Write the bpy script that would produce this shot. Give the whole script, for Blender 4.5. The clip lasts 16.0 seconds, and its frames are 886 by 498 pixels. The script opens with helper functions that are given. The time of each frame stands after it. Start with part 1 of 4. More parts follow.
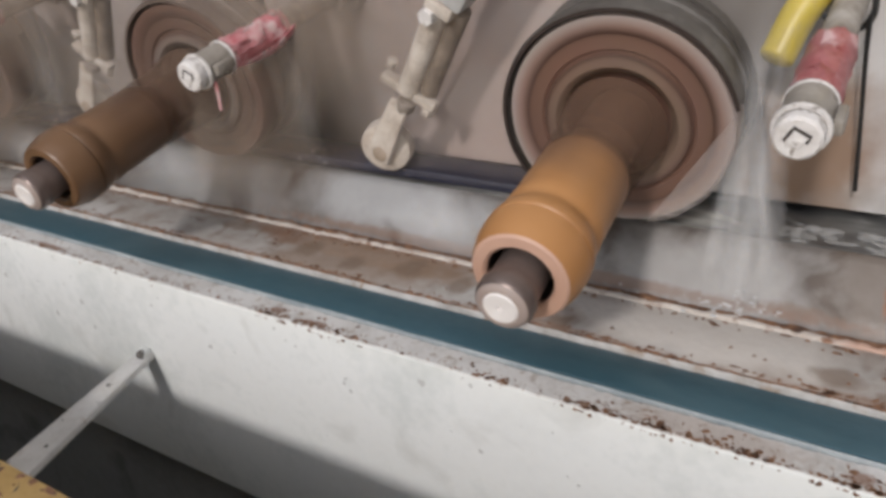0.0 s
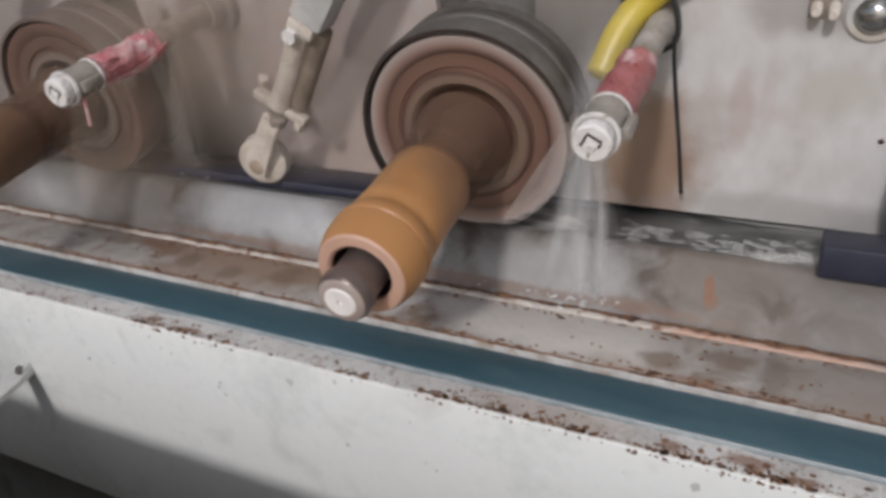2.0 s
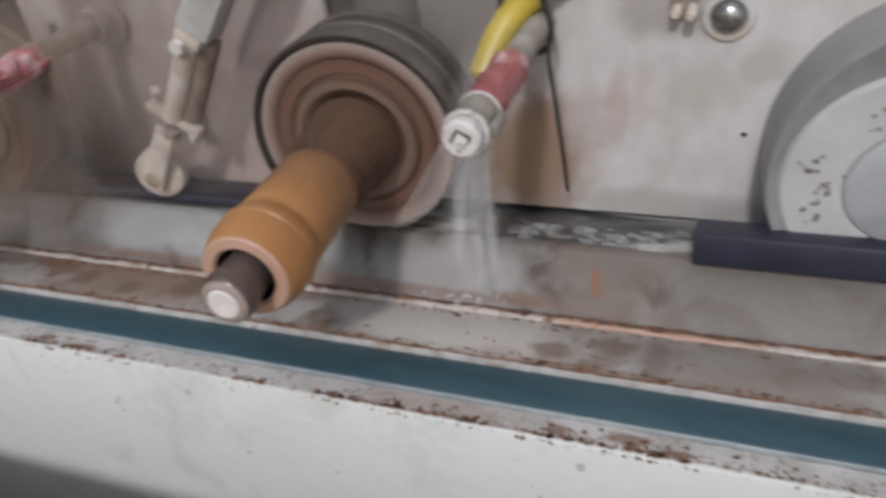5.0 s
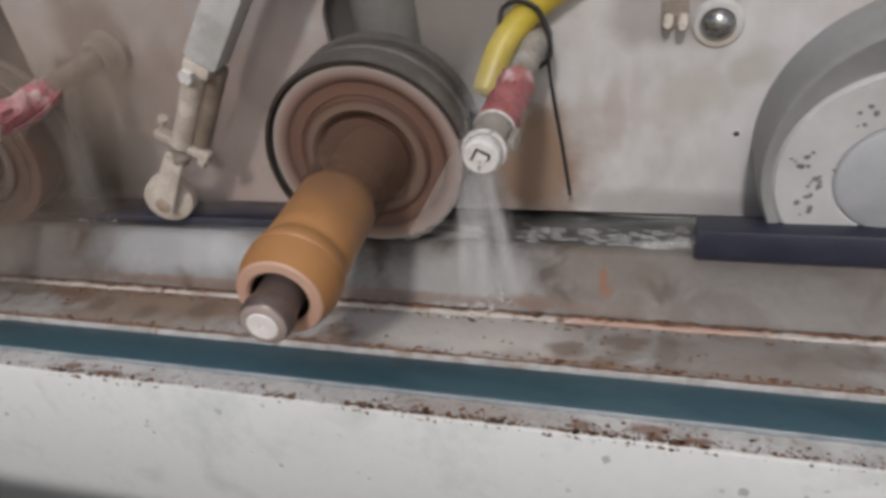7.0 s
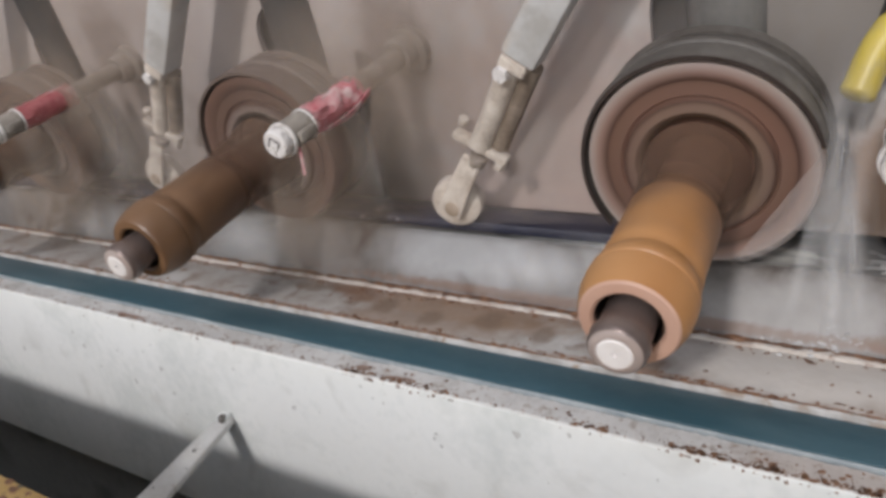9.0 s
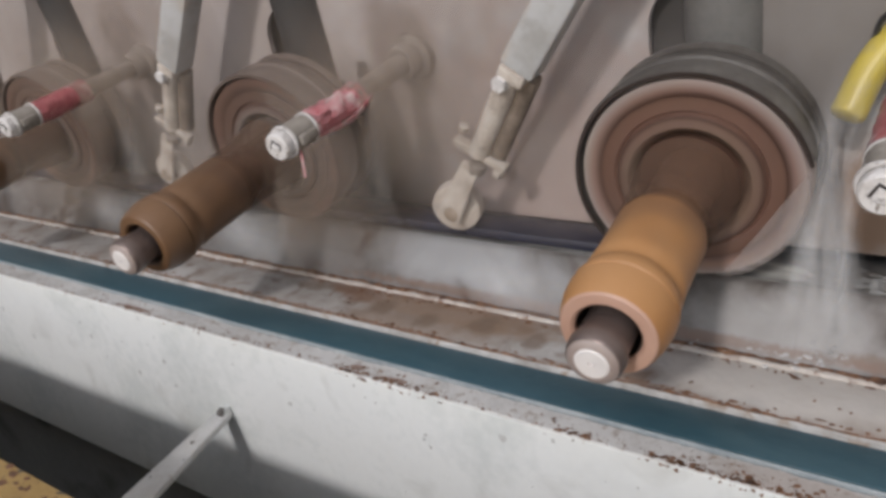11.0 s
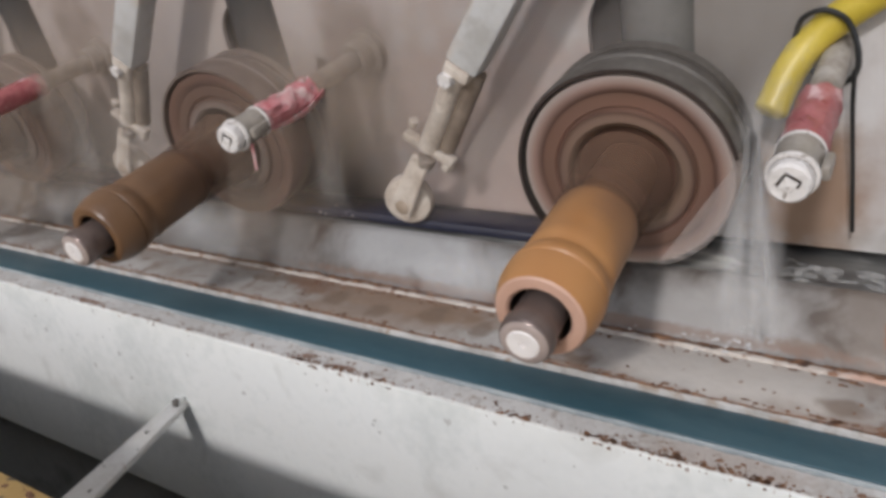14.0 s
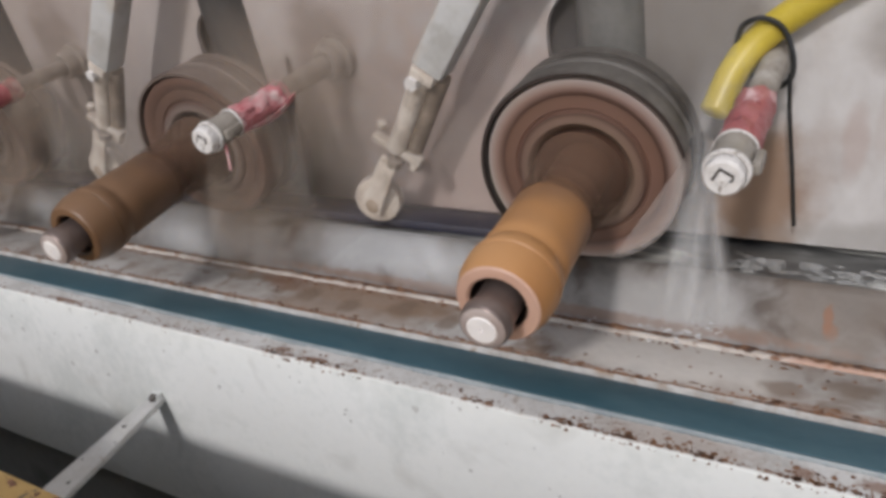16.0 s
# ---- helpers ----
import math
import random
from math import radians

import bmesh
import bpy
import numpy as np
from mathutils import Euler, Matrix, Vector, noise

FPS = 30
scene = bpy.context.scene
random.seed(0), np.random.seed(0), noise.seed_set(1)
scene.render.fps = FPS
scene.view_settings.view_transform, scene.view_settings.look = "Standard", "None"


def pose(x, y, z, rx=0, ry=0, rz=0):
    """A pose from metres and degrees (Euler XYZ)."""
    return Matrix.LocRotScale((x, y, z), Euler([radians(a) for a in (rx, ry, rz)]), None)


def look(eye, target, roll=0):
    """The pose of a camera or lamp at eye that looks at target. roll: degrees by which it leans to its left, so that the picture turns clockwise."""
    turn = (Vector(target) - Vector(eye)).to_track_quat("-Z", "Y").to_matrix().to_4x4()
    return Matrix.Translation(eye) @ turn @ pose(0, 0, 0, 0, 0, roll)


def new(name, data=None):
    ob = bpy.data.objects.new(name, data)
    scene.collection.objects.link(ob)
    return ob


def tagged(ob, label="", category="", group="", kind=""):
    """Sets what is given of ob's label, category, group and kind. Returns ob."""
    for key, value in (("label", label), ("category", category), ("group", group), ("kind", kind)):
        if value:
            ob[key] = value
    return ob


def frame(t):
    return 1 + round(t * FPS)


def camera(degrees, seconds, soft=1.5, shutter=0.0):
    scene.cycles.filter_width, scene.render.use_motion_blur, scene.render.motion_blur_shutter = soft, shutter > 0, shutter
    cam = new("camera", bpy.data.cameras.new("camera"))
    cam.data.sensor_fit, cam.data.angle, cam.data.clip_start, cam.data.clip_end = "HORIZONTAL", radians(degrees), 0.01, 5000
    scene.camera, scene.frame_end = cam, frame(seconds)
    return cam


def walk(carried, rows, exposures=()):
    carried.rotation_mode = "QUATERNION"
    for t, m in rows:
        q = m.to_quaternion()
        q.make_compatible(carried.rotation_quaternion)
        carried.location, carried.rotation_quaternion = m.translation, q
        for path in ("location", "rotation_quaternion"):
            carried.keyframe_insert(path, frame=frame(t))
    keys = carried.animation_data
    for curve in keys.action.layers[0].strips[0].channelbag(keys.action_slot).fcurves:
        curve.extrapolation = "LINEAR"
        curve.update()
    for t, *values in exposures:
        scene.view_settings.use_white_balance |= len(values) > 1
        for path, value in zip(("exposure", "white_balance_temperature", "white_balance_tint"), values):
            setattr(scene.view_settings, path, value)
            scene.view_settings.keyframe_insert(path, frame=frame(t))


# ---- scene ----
cam = camera(60.6, 16.0, soft=3.6, shutter=0.5)
KELVIN = {0.0: 6850.0, 0.5: 6700.0, 4.0: 6600.0, 4.5: 6600.0, 5.0: 6580.0, 7.5: 6850.0, 8.0: 6930.0}
EXPOSURES = [(0.0, -0.26), (0.5, -0.26), (1.0, -0.26), (1.5, -0.36), (2.5, -0.41), (4.0, -0.41), (4.5, -0.41), (5.0, -0.51), (7.5, -0.58), (8.0, -0.56), (8.6, -0.34), (9.2, -0.26), (11.5, -0.4), (12.0, -0.22), (12.5, -0.2), (13.5, -0.24), (14.5, -0.34), (16.0, -0.32)]
SUN_ELEV, SUN_AZ, SUN_POWER, GATE_POWER, ROOF_POWER = 31.8, -6.5, 2.1, 46.0, 40.0
PATH = [
    (0, (0.039, 0.052, 1.276), (-0.946, 1.557, 0.403), -4.3),
    (0.5, (0.037, 0.047, 1.283), (-0.938, 1.565, 0.419), -4.1),
    (1, (0.052, 0.044, 1.283), (-0.879, 1.593, 0.428), -3.4),
    (1.5, (0.082, 0.044, 1.278), (-0.797, 1.629, 0.431), -3.3),
    (2, (0.095, 0.043, 1.279), (-0.729, 1.66, 0.438), -3.0),
    (2.5, (0.089, 0.036, 1.28), (-0.72, 1.672, 0.464), -3.0),
    (3, (0.073, 0.021, 1.279), (-0.744, 1.665, 0.485), -2.8),
    (3.5, (0.074, 0.021, 1.276), (-0.749, 1.665, 0.489), -2.7),
    (4, (0.096, 0.032, 1.277), (-0.718, 1.677, 0.482), -2.8),
    (4.5, (0.105, 0.036, 1.276), (-0.698, 1.684, 0.476), -3.0),
    (5, (0.127, 0.041, 1.272), (-0.546, 1.742, 0.464), -3.1),
    (5.2, (0.136, 0.042, 1.271), (-0.485, 1.761, 0.459), -3.2),
    (7.3, (0.092, 0.016, 1.291), (-0.541, 1.728, 0.474), -6.2),
    (7.5, (0.078, 0.02, 1.291), (-0.644, 1.702, 0.486), -7.0),
    (8, (0.038, 0.022, 1.29), (-0.899, 1.614, 0.524), -8.9),
    (8.5, (0.007, 0.026, 1.283), (-1.03, 1.565, 0.538), -8.8),
    (9, (0.009, 0.026, 1.282), (-1.057, 1.549, 0.544), -7.8),
    (11.5, (0.032, 0.029, 1.288), (-1.07, 1.529, 0.555), -6.5),
    (12, (0.036, 0.031, 1.286), (-1.055, 1.537, 0.55), -6.4),
    (12.5, (0.038, 0.029, 1.287), (-1.04, 1.545, 0.551), -6.3),
    (13, (0.041, 0.029, 1.288), (-1.024, 1.553, 0.549), -6.2),
    (13.5, (0.043, 0.028, 1.288), (-1.006, 1.562, 0.548), -6.0),
    (14, (0.051, 0.021, 1.286), (-0.984, 1.563, 0.544), -5.7),
    (14.5, (0.057, 0.015, 1.287), (-0.964, 1.565, 0.543), -5.5),
    (15, (0.064, 0.007, 1.287), (-0.942, 1.568, 0.545), -5.4),
    (15.5, (0.066, 0.007, 1.286), (-0.927, 1.577, 0.547), -5.4),
    (16, (0.072, 0.002, 1.289), (-0.913, 1.579, 0.552), -5.4),
]
walk(cam, [(t, look(eye, target, roll)) for t, eye, target, roll in PATH], exposures=[(t, e, KELVIN.get(t, 6690.0), 14.0) for t, e in EXPOSURES])

# ---- light: the open daylit side of the hall behind the viewer, an added roof fill lamp, and the sun through the open side ----
world = bpy.data.worlds.new("world")
scene.world = world
world.use_nodes = True
sky = world.node_tree.nodes.new("ShaderNodeTexSky")
sky.sky_type, sky.sun_disc = "NISHITA", False
sky.sun_elevation, sky.sun_rotation = radians(SUN_ELEV), radians(180 + SUN_AZ)
world.node_tree.links.new(sky.outputs[0], world.node_tree.nodes["Background"].inputs[0])
world.node_tree.nodes["Background"].inputs[1].default_value = 0.1

sun_data = bpy.data.lights.new("sun", "SUN")
sun_data.energy, sun_data.angle, sun_data.color = SUN_POWER, radians(4.5), (0.98, 0.99, 1.0)
sun = new("sun", sun_data)
sun.matrix_world = look((-2, -6, 3), Vector((-2, -6, 3)) + Vector((math.sin(radians(SUN_AZ)) * math.cos(radians(SUN_ELEV)), math.cos(radians(SUN_AZ)) * math.cos(radians(SUN_ELEV)), -math.sin(radians(SUN_ELEV)))))


def area(name, eye, target, sx, sy, power, color):
    data = bpy.data.lights.new(name, "AREA")
    data.shape, data.size, data.size_y, data.energy, data.color = "RECTANGLE", sx, sy, power, color
    ob = new(name, data)
    ob.matrix_world = look(eye, target)
    return ob


area("gate_daylight", (2.4, -2.9, 2.4), (0.3, 0.3, 1.6), 5.0, 4.2, GATE_POWER, (0.93, 0.975, 1.0))
# Unseen fill lamp under the roof opening, added to brighten from above.
area("roof_fill", (-0.5, -1.2, 4.9), (-0.5, -1.2, 0), 5.0, 1.8, ROOF_POWER, (0.9, 0.965, 1.0))


# ---- materials ----
def material(name, stops, scale=30.0, fine=220.0, rough=(0.45, 0.75), metal=0.0, bump=0.15, bump_scale=160.0, stain=None, stain_scale=9.0, stain_cut=(0.55, 0.7), stretch=(1, 1, 1), detail=6.0, spec=0.5, alpha=1.0):
    """stops: colours from low to high of a coarse noise; a fine noise shifts it; stain: a colour in patches of its own."""
    m = bpy.data.materials.new(name)
    m.use_nodes = True
    nt = m.node_tree
    nodes, links = nt.nodes, nt.links
    bsdf = nodes["Principled BSDF"]
    tc = nodes.new("ShaderNodeTexCoord")
    mp = nodes.new("ShaderNodeMapping")
    mp.inputs["Scale"].default_value = stretch
    links.new(tc.outputs["Object"], mp.inputs[0])

    def noise_at(s, d=detail, dist=0.0):
        n = nodes.new("ShaderNodeTexNoise")
        n.inputs["Scale"].default_value, n.inputs["Detail"].default_value, n.inputs["Distortion"].default_value = s, d, dist
        links.new(mp.outputs[0], n.inputs["Vector"])
        return n.outputs["Fac"]

    coarse, grain = noise_at(scale), noise_at(fine, 3.0)
    mix = nodes.new("ShaderNodeMath")
    mix.operation = "MULTIPLY_ADD"
    links.new(grain, mix.inputs[0])
    mix.inputs[1].default_value = 0.35
    links.new(coarse, mix.inputs[2])
    ramp = nodes.new("ShaderNodeValToRGB")
    links.new(mix.outputs[0], ramp.inputs[0])
    el = ramp.color_ramp.elements
    for k, c in enumerate(stops):
        p = 0.48 + 0.4 * k / max(1, len(stops) - 1)
        e = el[k] if k < 2 else el.new(p)
        e.position, e.color = p, (*c, 1)
    if len(stops) == 1:
        el[1].position, el[1].color = 1.0, (*stops[0], 1)
    col = ramp.outputs[0]
    if stain:
        sr = nodes.new("ShaderNodeMapRange")
        links.new(noise_at(stain_scale, 8.0, 0.6), sr.inputs[0])
        sr.inputs[1].default_value, sr.inputs[2].default_value = stain_cut
        mx = nodes.new("ShaderNodeMix")
        mx.data_type = "RGBA"
        links.new(sr.outputs[0], mx.inputs[0])
        links.new(col, mx.inputs[6])
        mx.inputs[7].default_value = (*stain, 1)
        col = mx.outputs[2]
    links.new(col, bsdf.inputs["Base Color"])
    rr = nodes.new("ShaderNodeMapRange")
    links.new(coarse, rr.inputs[0])
    rr.inputs[1].default_value, rr.inputs[2].default_value = 0.3, 0.7
    rr.inputs[3].default_value, rr.inputs[4].default_value = rough
    links.new(rr.outputs[0], bsdf.inputs["Roughness"])
    bsdf.inputs["Metallic"].default_value = metal
    bsdf.inputs["Specular IOR Level"].default_value = spec
    bsdf.inputs["Alpha"].default_value = alpha
    if bump:
        b = nodes.new("ShaderNodeBump")
        b.inputs["Strength"].default_value, b.inputs["Distance"].default_value = bump, 0.002
        links.new(noise_at(bump_scale, 5.0), b.inputs["Height"])
        links.new(b.outputs[0], bsdf.inputs["Normal"])
    return m


def spots(m, places, scale=28):
    """Patches of colour with ragged edges on a material: (centre, radii, colour, strength) in the object's own space.
    """
    nt = m.node_tree
    nodes, links = nt.nodes, nt.links
    bsdf = nodes["Principled BSDF"]
    tc = nodes.new("ShaderNodeTexCoord")
    n = nodes.new("ShaderNodeTexNoise")
    n.inputs["Scale"].default_value, n.inputs["Detail"].default_value = scale, 7
    links.new(tc.outputs["Object"], n.inputs["Vector"])
    for centre, radii, colour, strength in places:
        off = nodes.new("ShaderNodeVectorMath")
        off.operation = "SUBTRACT"
        links.new(tc.outputs["Object"], off.inputs[0])
        off.inputs[1].default_value = centre
        dv = nodes.new("ShaderNodeVectorMath")
        dv.operation = "DIVIDE"
        links.new(off.outputs[0], dv.inputs[0])
        dv.inputs[1].default_value = radii
        ln = nodes.new("ShaderNodeVectorMath")
        ln.operation = "LENGTH"
        links.new(dv.outputs[0], ln.inputs[0])
        wob = nodes.new("ShaderNodeMath")
        wob.operation = "MULTIPLY_ADD"
        links.new(n.outputs["Fac"], wob.inputs[0])
        wob.inputs[1].default_value = 1.1
        links.new(ln.outputs["Value"], wob.inputs[2])
        mr = nodes.new("ShaderNodeMapRange")
        mr.interpolation_type = "SMOOTHSTEP"
        links.new(wob.outputs[0], mr.inputs[0])
        mr.inputs[1].default_value, mr.inputs[2].default_value = 1.7, 1.0
        mr.inputs[3].default_value, mr.inputs[4].default_value = 0.0, strength
        mx = nodes.new("ShaderNodeMix")
        mx.data_type = "RGBA"
        links.new(mr.outputs[0], mx.inputs[0])
        links.new(bsdf.inputs["Base Color"].links[0].from_socket, mx.inputs[6])
        mx.inputs[7].default_value = (*colour, 1)
        links.new(mx.outputs[2], bsdf.inputs["Base Color"])
    return m


def ringed(name, rings, rough=0.35, streak=0.25):
    """Rings of colour round the Y axis of the object: (radius, colour) from the hub outwards, smeared a little."""
    m = bpy.data.materials.new(name)
    m.use_nodes = True
    nt = m.node_tree
    nodes, links = nt.nodes, nt.links
    bsdf = nodes["Principled BSDF"]
    tc = nodes.new("ShaderNodeTexCoord")
    flat = nodes.new("ShaderNodeVectorMath")
    flat.operation = "MULTIPLY"
    flat.inputs[1].default_value = (1, 0, 1)
    links.new(tc.outputs["Object"], flat.inputs[0])
    ln = nodes.new("ShaderNodeVectorMath")
    ln.operation = "LENGTH"
    links.new(flat.outputs[0], ln.inputs[0])
    n = nodes.new("ShaderNodeTexNoise")
    n.inputs["Scale"].default_value, n.inputs["Detail"].default_value = 45, 6
    links.new(tc.outputs["Object"], n.inputs["Vector"])
    wob = nodes.new("ShaderNodeMath")
    wob.operation = "MULTIPLY_ADD"
    links.new(n.outputs["Fac"], wob.inputs[0])
    wob.inputs[1].default_value = 0.004
    links.new(ln.outputs["Value"], wob.inputs[2])
    sc = nodes.new("ShaderNodeMath")
    sc.operation = "MULTIPLY"
    links.new(wob.outputs[0], sc.inputs[0])
    sc.inputs[1].default_value = 10.0
    ramp = nodes.new("ShaderNodeValToRGB")
    links.new(sc.outputs[0], ramp.inputs[0])
    el = ramp.color_ramp.elements
    for k, (r, c) in enumerate(rings):
        e = el[k] if k < 2 else el.new(10 * r)
        e.position, e.color = 10 * r, (*c, 1)
    mx = nodes.new("ShaderNodeMix")
    mx.data_type, mx.blend_type = "RGBA", "MULTIPLY"
    mx.inputs[0].default_value = streak
    links.new(ramp.outputs[0], mx.inputs[6])
    links.new(n.outputs["Color"], mx.inputs[7])
    links.new(mx.outputs[2], bsdf.inputs["Base Color"])
    bsdf.inputs["Roughness"].default_value = rough
    return m


def watery(name, color, cover, rough=0.2, veil=None):
    """Thin water and mist: partly clear, partly white. veil: half width and height over which it thins out to nothing."""
    m = bpy.data.materials.new(name)
    m.use_nodes = True
    nt = m.node_tree
    nodes, links = nt.nodes, nt.links
    bsdf = nodes["Principled BSDF"]
    bsdf.inputs["Base Color"].default_value = (*color, 1)
    bsdf.inputs["Roughness"].default_value = rough
    clear = nodes.new("ShaderNodeBsdfTransparent")
    mix = nodes.new("ShaderNodeMixShader")
    mix.inputs[0].default_value = cover
    links.new(clear.outputs[0], mix.inputs[1])
    links.new(bsdf.outputs[0], mix.inputs[2])
    links.new(mix.outputs[0], nodes["Material Output"].inputs[0])
    if veil:
        bsdf.inputs["Specular IOR Level"].default_value = 0.0
        tc = nodes.new("ShaderNodeTexCoord")
        dv = nodes.new("ShaderNodeVectorMath")
        dv.operation = "DIVIDE"
        links.new(tc.outputs["Object"], dv.inputs[0])
        dv.inputs[1].default_value = (veil[0], 1000.0, veil[1])
        ln = nodes.new("ShaderNodeVectorMath")
        ln.operation = "LENGTH"
        links.new(dv.outputs[0], ln.inputs[0])
        mr = nodes.new("ShaderNodeMapRange")
        mr.interpolation_type = "SMOOTHSTEP"
        links.new(ln.outputs["Value"], mr.inputs[0])
        mr.inputs[1].default_value, mr.inputs[2].default_value = 1.0, 0.0
        mp = nodes.new("ShaderNodeMapping")
        mp.inputs["Scale"].default_value = (1, 1, veil[2])
        links.new(tc.outputs["Object"], mp.inputs[0])
        n = nodes.new("ShaderNodeTexNoise")
        n.inputs["Scale"].default_value, n.inputs["Detail"].default_value = veil[3], 4
        links.new(mp.outputs[0], n.inputs["Vector"])
        nr = nodes.new("ShaderNodeMapRange")
        links.new(n.outputs["Fac"], nr.inputs[0])
        nr.inputs[1].default_value, nr.inputs[2].default_value = 0.28, 0.72
        ml = nodes.new("ShaderNodeMath")
        ml.operation = "MULTIPLY"
        links.new(mr.outputs[0], ml.inputs[0])
        links.new(nr.outputs[0], ml.inputs[1])
        m2 = nodes.new("ShaderNodeMath")
        m2.operation = "MULTIPLY"
        links.new(ml.outputs[0], m2.inputs[0])
        m2.inputs[1].default_value = cover
        links.new(m2.outputs[0], mix.inputs[0])
    return m


WHITE = material("white_paint", [(0.62, 0.64, 0.62), (0.74, 0.75, 0.73), (0.7, 0.71, 0.69)], 7, 120, (0.55, 0.8), stain=(0.5, 0.5, 0.47), stain_scale=14, stain_cut=(0.6, 0.8), bump=0.08, spec=0.3)
spots(WHITE, [((-0.25, 0.4, 0.996), (0.6, 0.014, 0.004), (0.5, 0.46, 0.43), 0.5)], 110)
STRIP = material("stained_strip", [(0.45, 0.44, 0.42), (0.6, 0.59, 0.575), (0.68, 0.675, 0.66)], 22, 300, (0.5, 0.75), stain=(0.36, 0.31, 0.27), stain_scale=150, stain_cut=(0.56, 0.7), bump=0.2, spec=0.3)
spots(STRIP, [((x, y, 0.995), (rx, ry, 0.03), (0.22, 0.11, 0.065), 0.75) for x, y, rx, ry in ((0.051, 0.396, 0.008, 0.006), (0.092, 0.399, 0.016, 0.006), (0.118, 0.394, 0.012, 0.004), (-0.338, 0.397, 0.008, 0.005), (-0.3, 0.394, 0.012, 0.004), (-0.62, 0.394, 0.03, 0.004))] + [((-0.02, 0.398, 0.995), (0.06, 0.016, 0.02), (0.38, 0.3, 0.25), 0.5)], 260)
CLEANLIP = material("pale_lip", [(0.34, 0.32, 0.3), (0.48, 0.465, 0.45), (0.58, 0.57, 0.56)], 40, 260, (0.5, 0.75), stain=(0.34, 0.26, 0.2), stain_scale=90, stain_cut=(0.56, 0.7), bump=0.3)
CHIPPED = material("chipped_paint", [(0.5, 0.48, 0.46), (0.6, 0.59, 0.57), (0.68, 0.67, 0.66)], 25, 260, (0.4, 0.7), stain=(0.3, 0.2, 0.15), stain_scale=42, stain_cut=(0.62, 0.72), bump=0.3)
LEDGE = material("ledge_steel", [(0.27, 0.235, 0.21), (0.38, 0.36, 0.34), (0.47, 0.455, 0.44)], 20, 180, (0.3, 0.6), stain=(0.2, 0.15, 0.12), stain_scale=38, stain_cut=(0.52, 0.7), bump=0.35)
RUST = material("rust", [(0.08, 0.045, 0.032), (0.2, 0.1, 0.056), (0.31, 0.17, 0.1)], 160, 900, (0.75, 0.95), bump=0.6, bump_scale=600)
TRAY = material("wet_tray", [(0.1, 0.09, 0.082), (0.17, 0.156, 0.147), (0.235, 0.222, 0.212)], 14, 140, (0.3, 0.6), stain=(0.085, 0.065, 0.053), stain_scale=26, stain_cut=(0.5, 0.64), bump=0.35, bump_scale=60)
# Whitish patches paint in mist; the right end is darkened against the sun.
spots(TRAY, [((-0.33, 0.53, 1.035), (0.1, 0.06, 0.03), (0.42, 0.43, 0.44), 0.62), ((-0.56, 0.53, 1.03), (0.12, 0.06, 0.04), (0.3, 0.31, 0.315), 0.6), ((-0.06, 0.52, 1.02), (0.07, 0.06, 0.03), (0.4, 0.39, 0.38), 0.7), ((0.06, 0.53, 1.03), (0.06, 0.1, 0.05), (0.18, 0.14, 0.11), 0.6), ((0.105, 0.515, 1.01), (0.012, 0.02, 0.03), (0.12, 0.09, 0.07), 0.7), ((0.2, 0.53, 1.03), (0.16, 0.1, 0.06), (0.15, 0.13, 0.115), 0.7)])
spots(LEDGE, [((-0.33, 0.48, 1.0), (0.1, 0.05, 0.1), (0.28, 0.2, 0.15), 0.6), ((-0.43, 0.497, 1.0), (0.03, 0.012, 0.1), (0.2, 0.1, 0.055), 0.8), ((-0.27, 0.485, 1.0), (0.02, 0.02, 0.1), (0.22, 0.15, 0.1), 0.7), ((0.0, 0.46, 1.0), (0.06, 0.02, 0.1), (0.34, 0.28, 0.24), 0.4), ((0.17, 0.46, 1.0), (0.05, 0.03, 0.1), (0.26, 0.2, 0.17), 0.6)])
spots(TRAY, [((0.049, 0.53, 1.026), (0.0035, 0.05, 0.012), (0.24, 0.1, 0.045), 0.75), ((0.051, 0.53, 1.02), (0.006, 0.05, 0.007), (0.22, 0.1, 0.05), 0.65), ((0.0, 0.52, 1.01), (0.03, 0.02, 0.006), (0.16, 0.1, 0.07), 0.7), ((-0.2, 0.52, 1.008), (0.3, 0.02, 0.005), (0.18, 0.1, 0.065), 0.6)], 170)
spots(LEDGE, [((x, y, 1.0), (rx, ry, 0.1), (0.24, 0.135, 0.085), 0.55) for x, y, rx, ry in ((-0.3, 0.5015, 0.22, 0.006), (-0.6, 0.5015, 0.15, 0.006), (-0.13, 0.452, 0.09, 0.005), (0.08, 0.453, 0.12, 0.005), (-0.45, 0.452, 0.2, 0.003))] + [((0.098, 0.474, 1.0), (0.009, 0.03, 0.1), (0.13, 0.1, 0.085), 0.75), ((-0.41, 0.49, 1.0), (0.03, 0.014, 0.1), (0.2, 0.1, 0.06), 0.6), ((-0.29, 0.49, 1.0), (0.13, 0.02, 0.1), (0.3, 0.19, 0.12), 0.55)], 130)
EDGE = material("ledge_edge_paint", [(0.4, 0.33, 0.285), (0.56, 0.51, 0.465), (0.64, 0.6, 0.555)], 40, 260, (0.5, 0.8), stain=(0.22, 0.12, 0.075), stain_scale=90, stain_cut=(0.58, 0.72), bump=0.5, bump_scale=200)
# Paler cream right of the first sleeve, darker further right.
spots(LEDGE, [((-0.05, 0.485, 1.0), (0.1, 0.045, 0.1), (0.62, 0.585, 0.545), 0.85), ((0.15, 0.475, 1.0), (0.09, 0.05, 0.1), (0.27, 0.235, 0.205), 0.6)], 40)
